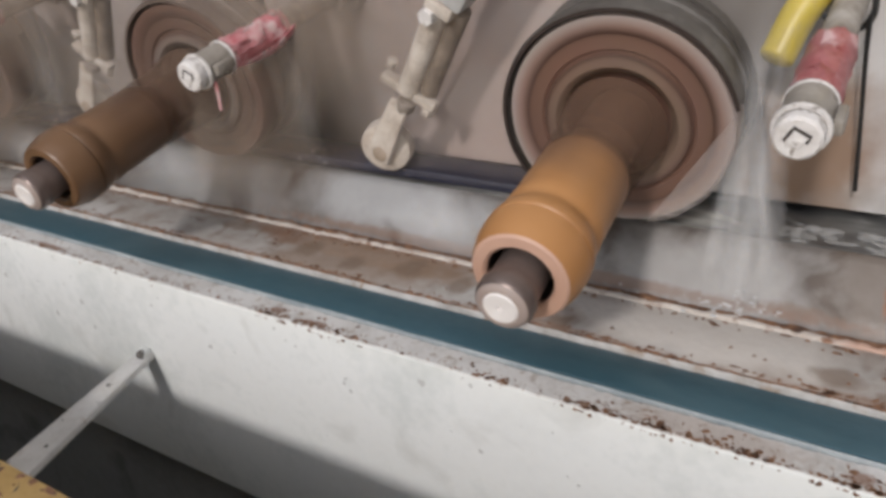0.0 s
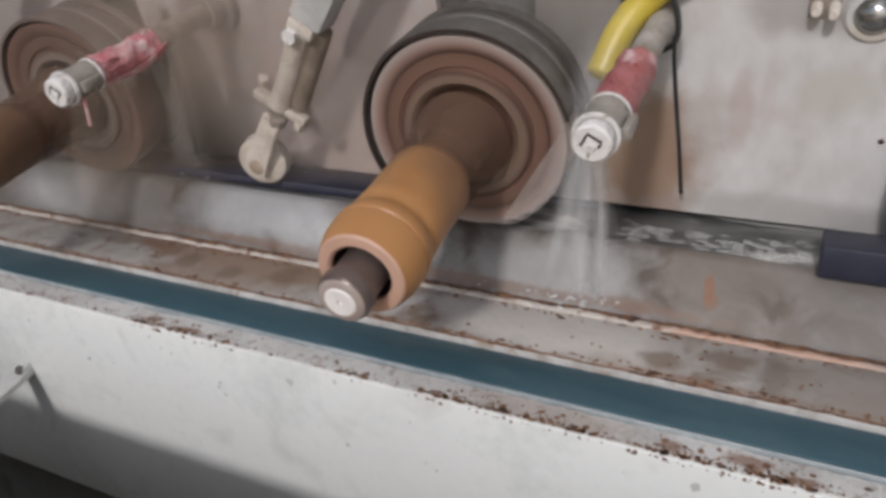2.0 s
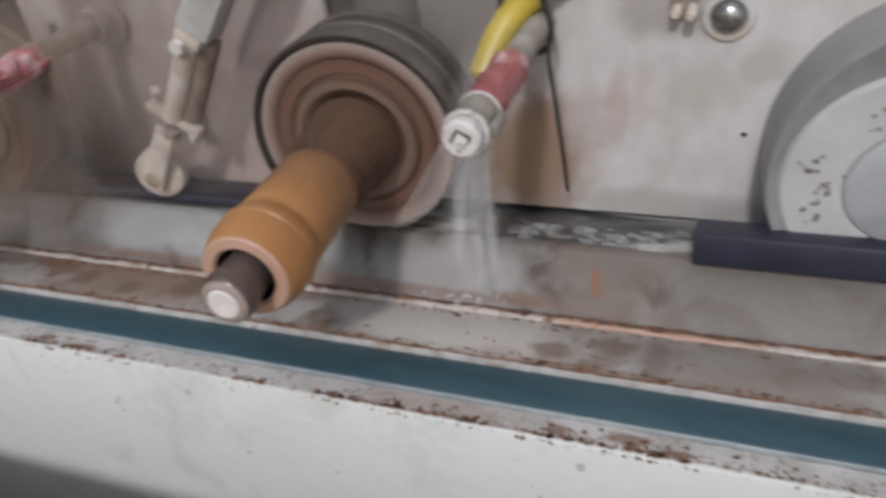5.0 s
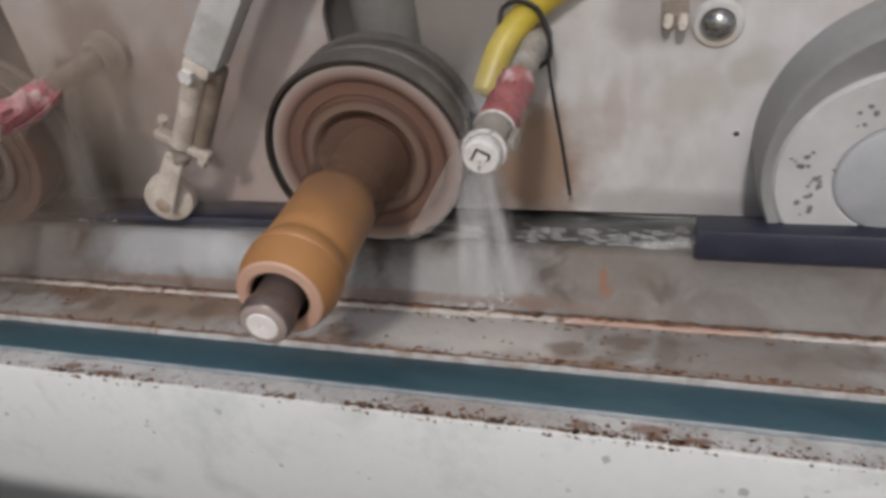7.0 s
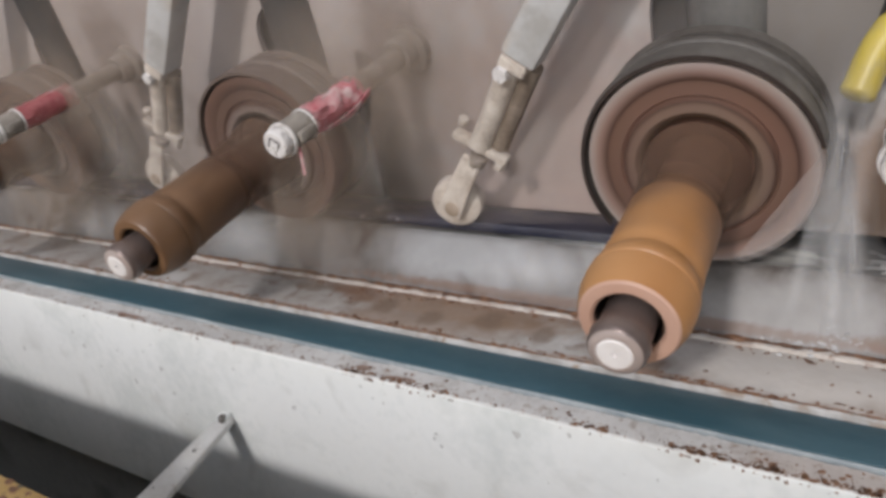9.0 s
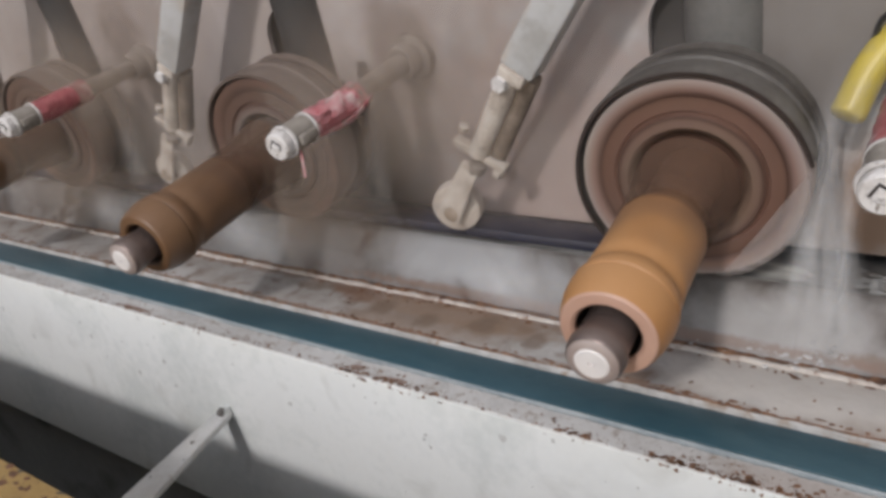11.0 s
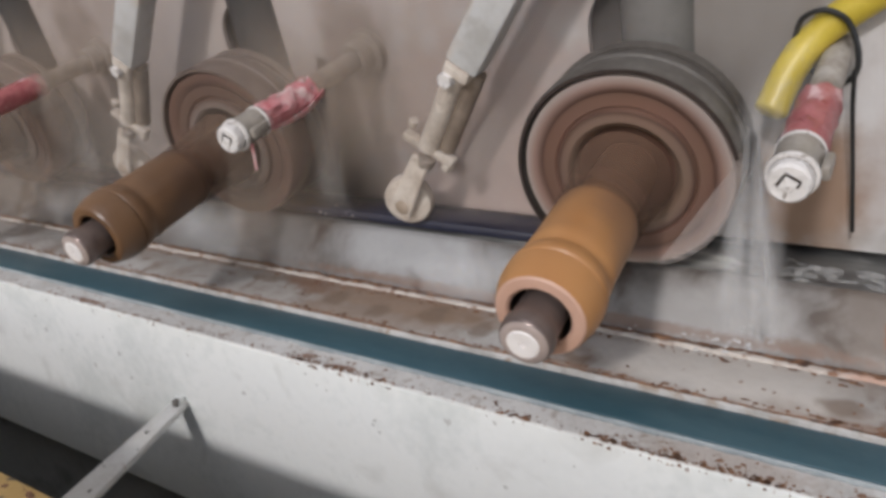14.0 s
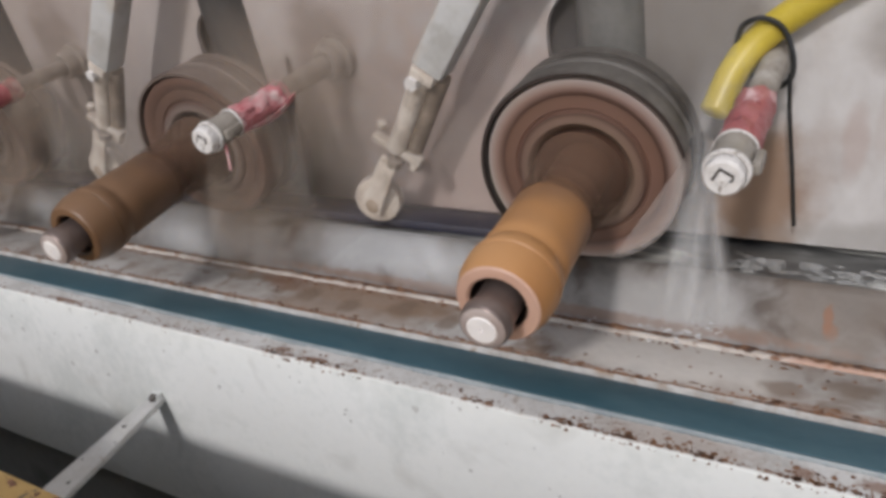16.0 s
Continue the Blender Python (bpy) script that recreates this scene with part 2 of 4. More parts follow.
spots(LEDGE, [((x, y, 1.0), (rx, ry, 0.1), (0.17, 0.115, 0.08), 0.65) for x, y, rx, ry in ((-0.375, 0.478, 0.014, 0.016), (-0.325, 0.472, 0.012, 0.014), (-0.275, 0.482, 0.016, 0.016), (-0.225, 0.475, 0.01, 0.016), (-0.47, 0.49, 0.02, 0.01), (0.03, 0.47, 0.016, 0.012), (0.07, 0.485, 0.02, 0.012))], 75)
spots(EDGE, [((0.09, 0.507, 1.0), (0.09, 0.05, 0.05), (0.56, 0.32, 0.23), 0.7)])
WALL = material("stained_panel", [(0.45, 0.42, 0.41), (0.57, 0.55, 0.54), (0.65, 0.635, 0.63), (0.69, 0.68, 0.68)], 6, 60, (0.3, 0.6), stain=(0.4, 0.32, 0.28), stain_scale=7, stain_cut=(0.55, 0.8), bump=0.15, bump_scale=40, stretch=(1, 1, 0.6))
# Broad patches: darker brown to the left, dark grey beside the wheels.
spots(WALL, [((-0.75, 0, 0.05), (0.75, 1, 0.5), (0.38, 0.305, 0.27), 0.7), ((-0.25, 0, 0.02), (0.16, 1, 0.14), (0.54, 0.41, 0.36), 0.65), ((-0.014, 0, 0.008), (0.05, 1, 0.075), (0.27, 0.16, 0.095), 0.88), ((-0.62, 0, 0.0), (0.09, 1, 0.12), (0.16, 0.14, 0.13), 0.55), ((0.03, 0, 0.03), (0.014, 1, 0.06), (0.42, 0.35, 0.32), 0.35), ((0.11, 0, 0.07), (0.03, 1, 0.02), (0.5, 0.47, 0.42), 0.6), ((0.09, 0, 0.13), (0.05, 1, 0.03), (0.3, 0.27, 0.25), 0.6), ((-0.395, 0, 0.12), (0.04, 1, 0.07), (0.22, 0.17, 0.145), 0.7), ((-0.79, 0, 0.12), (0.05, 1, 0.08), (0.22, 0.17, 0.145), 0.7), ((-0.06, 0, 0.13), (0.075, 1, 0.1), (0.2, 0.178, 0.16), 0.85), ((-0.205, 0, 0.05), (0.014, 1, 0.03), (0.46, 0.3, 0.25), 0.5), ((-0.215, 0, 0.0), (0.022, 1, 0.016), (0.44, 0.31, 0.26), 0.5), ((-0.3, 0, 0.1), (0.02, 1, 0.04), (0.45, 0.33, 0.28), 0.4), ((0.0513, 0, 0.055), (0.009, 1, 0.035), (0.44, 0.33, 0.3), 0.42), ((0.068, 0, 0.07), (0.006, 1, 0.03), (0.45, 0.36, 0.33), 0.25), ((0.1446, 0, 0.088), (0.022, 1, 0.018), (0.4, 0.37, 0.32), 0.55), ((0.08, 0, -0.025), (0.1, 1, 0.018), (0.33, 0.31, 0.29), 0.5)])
BELT = material("teal_belt", [(0.022, 0.066, 0.088), (0.03, 0.084, 0.11), (0.042, 0.1, 0.13)], 14, 300, (0.35, 0.55), stain=(0.075, 0.135, 0.16), stain_scale=16, stain_cut=(0.5, 0.85), bump=0.15, bump_scale=500, stretch=(0.4, 1, 1))
LIP = material("lip", [(0.24, 0.28, 0.3), (0.42, 0.45, 0.46)], 30, 300, (0.3, 0.5), bump=0.2)
# Far guards: browner copy, the haze before them put into the colour.
GUARD_HAZED = material("brown_guard", [(0.09, 0.066, 0.054), (0.14, 0.105, 0.088), (0.18, 0.14, 0.12)], 22, 200, (0.4, 0.65), bump=0.2)
DARK = material("dark_guard", [(0.06, 0.052, 0.045), (0.098, 0.088, 0.078), (0.14, 0.128, 0.115)], 22, 200, (0.4, 0.65), bump=0.2)
CARRIER = material("carrier_grey", [(0.15, 0.145, 0.138), (0.23, 0.222, 0.21)], 22, 200, (0.4, 0.65), bump=0.2)
LIPDARK = material("dark_lip", [(0.025, 0.018, 0.015), (0.05, 0.035, 0.03)], 40, 200, (0.4, 0.6), bump=0.1)
# Near-black: the shade inside the housing is put into this colour.
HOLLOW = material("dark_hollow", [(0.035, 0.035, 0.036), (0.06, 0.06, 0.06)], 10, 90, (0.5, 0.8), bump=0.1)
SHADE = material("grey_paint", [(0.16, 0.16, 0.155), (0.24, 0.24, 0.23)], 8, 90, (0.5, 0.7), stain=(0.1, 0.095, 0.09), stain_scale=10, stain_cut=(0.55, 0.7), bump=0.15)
# The pale stain paints wet glints into the dark groove.
GROOVE = material("wet_glint_groove", [(0.06, 0.06, 0.06), (0.12, 0.12, 0.115), (0.24, 0.235, 0.225)], 30, 120, (0.3, 0.5), stain=(0.62, 0.62, 0.58), stain_scale=30, stain_cut=(0.56, 0.66), bump=0.5, bump_scale=70, stretch=(0.35, 1, 1))
NAVY = material("navy_rubber", [(0.016, 0.018, 0.034), (0.026, 0.028, 0.05)], 30, 200, (0.35, 0.55), bump=0.1)
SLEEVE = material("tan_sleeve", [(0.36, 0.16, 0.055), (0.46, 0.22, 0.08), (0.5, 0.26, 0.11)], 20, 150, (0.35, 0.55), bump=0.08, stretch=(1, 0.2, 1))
# Blends to a darker brown towards the wheel end.
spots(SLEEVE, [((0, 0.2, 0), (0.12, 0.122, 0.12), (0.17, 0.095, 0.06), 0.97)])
# Far sleeves: brown, with the dimness of the haze in the colour.
SLEEVE_HAZED = material("brown_sleeve", [(0.11, 0.058, 0.03), (0.165, 0.088, 0.044), (0.2, 0.11, 0.058)], 20, 150, (0.3, 0.5), bump=0.08, stretch=(1, 0.2, 1))
spots(SLEEVE_HAZED, [((0, 0.2, 0), (0.07, 0.125, 0.07), (0.07, 0.04, 0.03), 0.9)])
SLEEVE_END = material("pink_bore_rim", [(0.5, 0.3, 0.22), (0.6, 0.38, 0.29)], 60, 400, (0.4, 0.6), bump=0.1)
SHAFT = material("brown_steel", [(0.13, 0.098, 0.088), (0.22, 0.17, 0.152)], 50, 300, (0.25, 0.45), metal=0.5, bump=0.1)
ENDCAP = material("white_end", [(0.72, 0.68, 0.66), (0.85, 0.82, 0.8)], 60, 300, (0.4, 0.6), bump=0.1)
CAPRIM = material("worn_rim", [(0.3, 0.235, 0.21), (0.42, 0.35, 0.32)], 60, 300, (0.35, 0.55), bump=0.1)
LIMED = material("limed_metal", [(0.42, 0.35, 0.29), (0.6, 0.53, 0.46), (0.68, 0.62, 0.55)], 45, 320, (0.6, 0.85), bump=0.5, bump_scale=350)
ALU = material("dusty_aluminium", [(0.45, 0.44, 0.42), (0.56, 0.56, 0.55), (0.6, 0.6, 0.6)], 30, 200, (0.4, 0.65), stain=(0.55, 0.49, 0.43), stain_scale=20, stain_cut=(0.5, 0.6), bump=0.2)
PLUG = material("limed_plug", [(0.6, 0.57, 0.54), (0.75, 0.72, 0.7), (0.8, 0.78, 0.76)], 90, 500, (0.5, 0.8), stain=(0.32, 0.28, 0.25), stain_scale=150, stain_cut=(0.6, 0.66), bump=0.5, bump_scale=500)
COUPLING = material("wet_coupling", [(0.2, 0.175, 0.15), (0.33, 0.3, 0.265)], 60, 300, (0.2, 0.4), bump=0.15)
REDWRAP = material("red_wrap", [(0.29, 0.06, 0.068), (0.4, 0.125, 0.13), (0.48, 0.24, 0.235)], 55, 300, (0.25, 0.5), stain=(0.62, 0.42, 0.42), stain_scale=60, stain_cut=(0.58, 0.66), bump=0.5, bump_scale=160)
GREYPIPE = material("scaled_pipe", [(0.2, 0.175, 0.15), (0.33, 0.295, 0.26), (0.44, 0.41, 0.38)], 40, 260, (0.5, 0.75), bump=0.4)
BROWNPIPE = material("brown_scaled_pipe", [(0.17, 0.135, 0.11), (0.27, 0.225, 0.19), (0.34, 0.29, 0.25)], 40, 260, (0.5, 0.75), bump=0.4)
PINKWRAP = material("pink_wrap", [(0.42, 0.1, 0.12), (0.55, 0.25, 0.26), (0.64, 0.42, 0.42)], 45, 300, (0.25, 0.5), stain=(0.62, 0.46, 0.45), stain_scale=70, stain_cut=(0.52, 0.62), bump=0.6, bump_scale=160)
YELLOW = material("yellow_hose", [(0.48, 0.36, 0.04), (0.6, 0.46, 0.06)], 30, 300, (0.3, 0.45), stain=(0.45, 0.36, 0.12), stain_scale=60, stain_cut=(0.6, 0.75), bump=0.1)
BLACK = material("black_nylon", [(0.012, 0.012, 0.012), (0.025, 0.025, 0.025)], 60, 300, (0.3, 0.45), bump=0)
OCHRE = material("ochre_paint", [(0.4, 0.25, 0.085), (0.52, 0.35, 0.14)], 30, 260, (0.4, 0.65), stain=(0.1, 0.08, 0.06), stain_scale=90, stain_cut=(0.6, 0.66), bump=0.3)
CHROME = material("wet_steel", [(0.25, 0.25, 0.24), (0.42, 0.42, 0.41)], 40, 300, (0.15, 0.3), metal=0.9, bump=0.1)
CONCRETE = material("concrete", [(0.1, 0.1, 0.1), (0.17, 0.165, 0.16), (0.22, 0.215, 0.21)], 2, 40, (0.6, 0.9), bump=0.3, bump_scale=50)
HALL = material("hall_plaster", [(0.4, 0.4, 0.39), (0.5, 0.5, 0.48)], 1.5, 30, (0.7, 0.9), bump=0.1, bump_scale=30)
WHEEL = ringed("abrasive_rings", [(0.0, (0.1, 0.055, 0.038)), (0.034, (0.11, 0.06, 0.042)), (0.038, (0.22, 0.15, 0.11)), (0.0465, (0.2, 0.13, 0.098)), (0.0488, (0.1, 0.058, 0.044)), (0.051, (0.2, 0.116, 0.086)), (0.0595, (0.18, 0.1, 0.074)), (0.062, (0.12, 0.066, 0.05)), (0.067, (0.31, 0.2, 0.165)), (0.073, (0.42, 0.35, 0.315)), (0.079, (0.36, 0.3, 0.27))])
# Far wheels: ring contrast and brightness lowered to paint in the haze.
WHEEL_HAZED = ringed("hazed_brown_rings", [(0.0, (0.06, 0.038, 0.03)), (0.034, (0.08, 0.05, 0.04)), (0.038, (0.2, 0.16, 0.14)), (0.046, (0.19, 0.145, 0.125)), (0.049, (0.11, 0.066, 0.052)), (0.055, (0.14, 0.086, 0.068)), (0.0615, (0.14, 0.083, 0.065)), (0.073, (0.17, 0.1, 0.078)), (0.079, (0.16, 0.1, 0.08))])
MIST = watery("mist", (0.86, 0.86, 0.86), 0.34, 0.9, (0.03, 0.085, 0.12, 70))
JET = watery("jet", (0.88, 0.88, 0.88), 0.48, 0.9, (0.0085, 0.085, 0.08, 80))
SLURRY = watery("slurry", (0.2, 0.115, 0.075), 0.23, 0.9)
FILM = watery("water_film", (0.62, 0.55, 0.52), 0.3, 0.35)
SPLASH = watery("splash", (0.85, 0.85, 0.85), 0.45, 0.3)
MIST_FAR = watery("far_mist", (0.7, 0.68, 0.66), 0.4, 0.9, (0.03, 0.085, 0.25, 40))
CLOUD = watery("cloud", (0.31, 0.245, 0.195), 0.84, 0.9, (0.16, 0.12, 0.6, 8))
DROPS = watery("drops", (0.9, 0.91, 0.92), 0.13, 0.2)


# ---- mesh helpers ----
def part(name, bm, mat, parent=None, label="", smooth=True, at=None):
    me = bpy.data.meshes.new(name)
    bmesh.ops.recalc_face_normals(bm, faces=bm.faces)
    bm.to_mesh(me)
    bm.free()
    me.materials.append(mat)
    if smooth:
        for p in me.polygons:
            p.use_smooth = True
        me.set_sharp_from_angle(angle=radians(38))
    ob = new(name, me)
    if parent:
        ob.parent = parent
    if at is not None:
        ob.matrix_basis = at
    if label:
        ob["label"] = label
    return ob


def thing(name, m, label, category, group=""):
    ob = new(name)
    ob.empty_display_size = 0.02
    ob.matrix_basis = m
    return tagged(ob, label, category, group)


def box(x0, x1, y0, y1, z0, z1, bevel=0.001, segs=2, bm=None):
    bm = bm or bmesh.new()
    r = bmesh.ops.create_cube(bm, size=1)["verts"]
    for v in r:
        v.co = Vector(((x0 + x1) / 2 + v.co.x * (x1 - x0), (y0 + y1) / 2 + v.co.y * (y1 - y0), (z0 + z1) / 2 + v.co.z * (z1 - z0)))
    if bevel:
        es = list({e for v in r for e in v.link_edges})
        bmesh.ops.bevel(bm, geom=es, offset=bevel, segments=segs, affect="EDGES", profile=0.5)
    return bm


def lathe(profile, seg=48, a0=0.0, a1=360.0, bm=None):
    """Turns (s, r) points round the Y axis."""
    bm = bm or bmesh.new()
    full = a1 - a0 >= 359.9
    n = seg if full else seg + 1
    rings = []
    for s, r in profile:
        if r < 1e-6:
            rings.append([bm.verts.new((0, s, 0))] * n)
        else:
            rings.append([bm.verts.new((r * math.cos(radians(a0 + (a1 - a0) * k / seg)), s, r * math.sin(radians(a0 + (a1 - a0) * k / seg)))) for k in range(n)])
    for p, q in zip(rings, rings[1:]):
        for k in range(seg):
            f = [p[k], p[(k + 1) % n], q[(k + 1) % n], q[k]]
            f = list(dict.fromkeys(f))
            if len(f) >= 3:
                bm.faces.new(f)
    return bm


def tube(points, radius, seg=16, bm=None, flat=1.0):
    """A round tube along points, radius a number or one for each point."""
    bm = bm or bmesh.new()
    pts = [Vector(p) for p in points]
    rings, side = [], None
    for k, p in enumerate(pts):
        d = (pts[min(k + 1, len(pts) - 1)] - pts[max(k - 1, 0)]).normalized()
        side = (side - d * side.dot(d)).normalized() if side else d.orthogonal().normalized()
        up = d.cross(side)
        r = radius[k] if isinstance(radius, (list, tuple)) else radius
        rings.append([bm.verts.new(p + side * (r * math.cos(2 * math.pi * i / seg)) + up * (flat * r * math.sin(2 * math.pi * i / seg))) for i in range(seg)])
    for p, q in zip(rings, rings[1:]):
        for i in range(seg):
            bm.faces.new((p[i], p[(i + 1) % seg], q[(i + 1) % seg], q[i]))
    bm.faces.new(rings[0])
    bm.faces.new(rings[-1])
    return bm


def smooth_path(points, steps=8):
    out = []
    pts = [Vector(p) for p in points]
    for k in range(len(pts) - 1):
        a, b, c, d = pts[max(k - 1, 0)], pts[k], pts[k + 1], pts[min(k + 2, len(pts) - 1)]
        for i in range(steps):
            t = i / steps
            out.append(0.5 * ((2 * b) + (c - a) * t + (2 * a - 5 * b + 4 * c - d) * t * t + (3 * b - 3 * c + d - a) * t ** 3))
    return out + [pts[-1]]


def blob(rng, r, stretch=1.0, thick=0.0006, n=11, bm=None, c=(0, 0, 0), frame_m=None):
    """A flat flake with a ragged outline, lying on XY."""
    bm = bm or bmesh.new()
    turn = rng.random() * 6.28
    outline = []
    for k in range(n):
        a = 2 * math.pi * k / n
        q = r * (0.55 + 0.6 * rng.random())
        p = Vector((q * math.cos(a) * stretch, q * math.sin(a), 0))
        if stretch == 1.0:
            p = Matrix.Rotation(turn, 3, "Z") @ p
        outline.append(p)
    low = [bm.verts.new((frame_m @ (Vector(c) + p)) if frame_m else Vector(c) + p) for p in outline]
    top = [bm.verts.new((frame_m @ (Vector(c) + p * 0.8 + Vector((0, 0, thick)))) if frame_m else Vector(c) + p * 0.8 + Vector((0, 0, thick))) for p in outline]
    for k in range(n):
        bm.faces.new((low[k], low[(k + 1) % n], top[(k + 1) % n], top[k]))
    bm.faces.new(top)
    return bm


def ragged(x0, x1, y0, y1, z0, z1, step, amp, seed):
    """A long strip with uneven edges and top, along X."""
    rng = random.Random(seed)
    bm = bmesh.new()
    n = int((x1 - x0) / step)
    rows = []
    a = b = c = 0.0
    for k in range(n + 1):
        a, b, c = (0.6 * q + rng.gauss(0, amp) for q in (a, b, c))
        x = x0 + (x1 - x0) * k / n
        lo, hi, top = y0 + min(0.0, -abs(a)), y1 + b, z1 + 0.35 * c
        rows.append([bm.verts.new(q) for q in ((x, lo, z0), (x, lo, top - 0.0006), (x, lo + 0.0006, top), (x, hi - 0.0006, top), (x, hi, top - 0.0006), (x, hi, z0))])
    for p, q in zip(rows, rows[1:]):
        for k in range(5):
            bm.faces.new((p[k], p[k + 1], q[k + 1], q[k]))
    bm.faces.new(rows[0])
    bm.faces.new(rows[-1])
    return bm


def structure(name, bm, mat, label, smooth=False):
    return tagged(part(name, bm, mat, None, "", smooth), label, name.split("_")[0], "", "structure")


# ---- the hall ----
structure("floor", box(-60, 60, -120, 4, -0.1, 0, 0), CONCRETE, "worn grey concrete factory floor")
# Unseen ceiling and walls, added; the ceiling opens above the roof lamp.
roof = box(-9, -3.1, -3.2, 4, 5.0, 5.1, 0)
box(2.1, 8, -3.2, 4, 5.0, 5.1, 0, bm=roof)
box(-3.1, 2.1, -3.2, -2.2, 5.0, 5.1, 0, bm=roof)
box(-3.1, 2.1, -0.2, 4, 5.0, 5.1, 0, bm=roof)
structure("ceiling", roof, HALL, "unseen pale ceiling added over the hall, open at the roof lamp")
structure("wall_north", box(-9, 8, 3.9, 4, 0, 5, 0), HALL, "plain plastered wall behind the machine")
structure("wall_west", box(-9, -8.9, -3.2, 3.9, 0, 5, 0), HALL, "plain plastered side wall of the hall")
structure("wall_east", box(7.9, 8, -3.2, 3.9, 0, 5, 0), HALL, "plain plastered side wall of the hall")

# ---- stations: the spindles lean down towards the viewer by TILT ----
TILT = 11.3
ENDS = [(-0.110, 0.325, 1.092), (-0.495, 0.323, 1.092), (-0.880, 0.323, 1.092)]
NORMAL = Vector((0, math.cos(radians(TILT)), math.sin(radians(TILT))))
UPWALL = Vector((0, -math.sin(radians(TILT)), math.cos(radians(TILT))))
WALL_C = 0.80
WALL_O = NORMAL * WALL_C + UPWALL * (1.09 * math.cos(radians(TILT)) - 0.62 * math.sin(radians(TILT)))
WALL_M = Matrix.Translation(WALL_O) @ pose(0, 0, 0, TILT)


def build_wall():
    bm = bmesh.new()
    outlines = [[(-2.2, WALL_LOW), (1.4, WALL_LOW), (1.4, 0.9), (-2.2, 0.9)]]
    for ex, ey, ez in ENDS:
        cx, w, lo, hi = ex - 0.022, 0.037, 0.02, 0.135
        loop = [(cx + w * math.cos(radians(a)), hi + w * math.sin(radians(a))) for a in range(0, 181, 15)]
        loop += [(cx + w * math.cos(radians(a)), lo + w * math.sin(radians(a))) for a in range(180, 361, 15)]
        outlines.append(loop)
    edges = []
    for loop in outlines:
        vs = [bm.verts.new((x, 0, z)) for x, z in loop]
        edges += [bm.edges.new((vs[k], vs[(k + 1) % len(vs)])) for k in range(len(vs))]
    bmesh.ops.triangle_fill(bm, use_beauty=True, use_dissolve=False, edges=edges)
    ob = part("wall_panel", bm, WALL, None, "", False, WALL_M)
    sol = ob.modifiers.new("thickness", "SOLIDIFY")
    sol.thickness, sol.offset = 0.006, 0.0
    return tagged(ob, "stained pinkish grey steel back panel of the machine", "machine panel", "", "structure")


WALL_LOW = -0.033
build_wall()
# Unseen sheets added behind and over the panel, coloured as housing shade.
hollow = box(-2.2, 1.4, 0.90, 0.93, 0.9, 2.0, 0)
structure("wall_hollow", hollow, HOLLOW, "unseen sheet behind the panel, housing shade in its colour")
structure("wall_top", box(-2.2, 1.4, 0.44, 0.93, 1.95, 2.0, 0), HOLLOW, "unseen sheet over the housing, housing shade in its colour")

# ---- the bed ----
X0, X1 = -2.2, 1.4
bed = thing("machine_bed", pose(0, 0, 0), "white painted steel machine bed with rusty edges", "machine bed")
part("front_plate", box(X0, X1, 0.387, 0.4084, 0.79, 0.9950, 0.0014, 3), WHITE, bed, "white painted front plate with a chipped top edge")
part("top_strip", ragged(-1.6, 0.7, 0.3886, 0.4082, 0.9940, 0.9954, 0.002, 0.0004, 9), STRIP, bed, "greyish stained strip on top of the plate")
part("rear_lip", ragged(-1.6, 0.7, 0.4473, 0.4486, 0.95, 1.0026, 0.003, 0.0003, 2), CLEANLIP, bed, "ragged whitish rear lip of the belt channel")
part("rust_bead", ragged(-1.6, 0.7, 0.4496, 0.4503, 0.95, 1.0029, 0.0025, 0.0006, 8), RUST, bed, "thin rusty line behind the rear lip")
part("ledge_plate", box(X0, X1, 0.4502, 0.5065, 0.9505, 1.0025, 0.001), LEDGE, bed, "stained pale ledge plate")
part("ledge_edge", ragged(-1.6, 0.7, 0.5068, 0.5098, 0.95, 1.0044, 0.003, 0.0009, 3), EDGE, bed, "ragged pale rear edge of the ledge")
part("rust_gap", ragged(-1.6, 0.7, 0.5108, 0.5160, 0.95, 1.0042, 0.003, 0.0007, 6), RUST, bed, "rusty seam behind the ledge")
riser = bmesh.new()
profile = [(0.5168, 0.95), (0.5168, 1.003), (0.519, 1.0055), (0.54, 1.0435), (0.544, 1.046), (0.66, 1.046), (0.66, 0.95)]
ends = [[riser.verts.new((x, y, z)) for y, z in profile] for x in (X0, X1)]
for k in range(len(profile)):
    riser.faces.new((ends[0][k], ends[0][(k + 1) % len(profile)], ends[1][(k + 1) % len(profile)], ends[1][k]))
for e in ends:
    riser.faces.new(e)
part("riser", riser, TRAY, bed, "wet stained sloping splash plate")
part("groove", box(X0, X1, 0.5485, 0.655, 1.0462, 1.047, 0), GROOVE, bed, "dark wet groove below the panel, glints in its colour")
part("bed_core", box(X0, X1, 0.409, 0.895, 0.3, 0.9485, 0), SHADE, bed, "dark underside of the bed")
for lx in (-1.9, -0.9, 0.1, 1.1):
    part("leg", box(lx - 0.04, lx + 0.04, 0.5, 0.58, 0, 0.3, 0.002), WHITE, bed)
belt = thing("conveyor_belt", pose(0, 0, 0), "teal rubber conveyor belt in the channel of the bed", "conveyor belt")
part("edge_bead", ragged(-1.6, 0.7, 0.4092, 0.4101, 0.95, 0.9978, 0.008, 0.00015, 4), LIP, belt, "pale bluish bead along the belt")
part("belt_run", box(X0, X1, 0.411, 0.4464, 0.9495, 0.9985, 0.0006), BELT, belt)


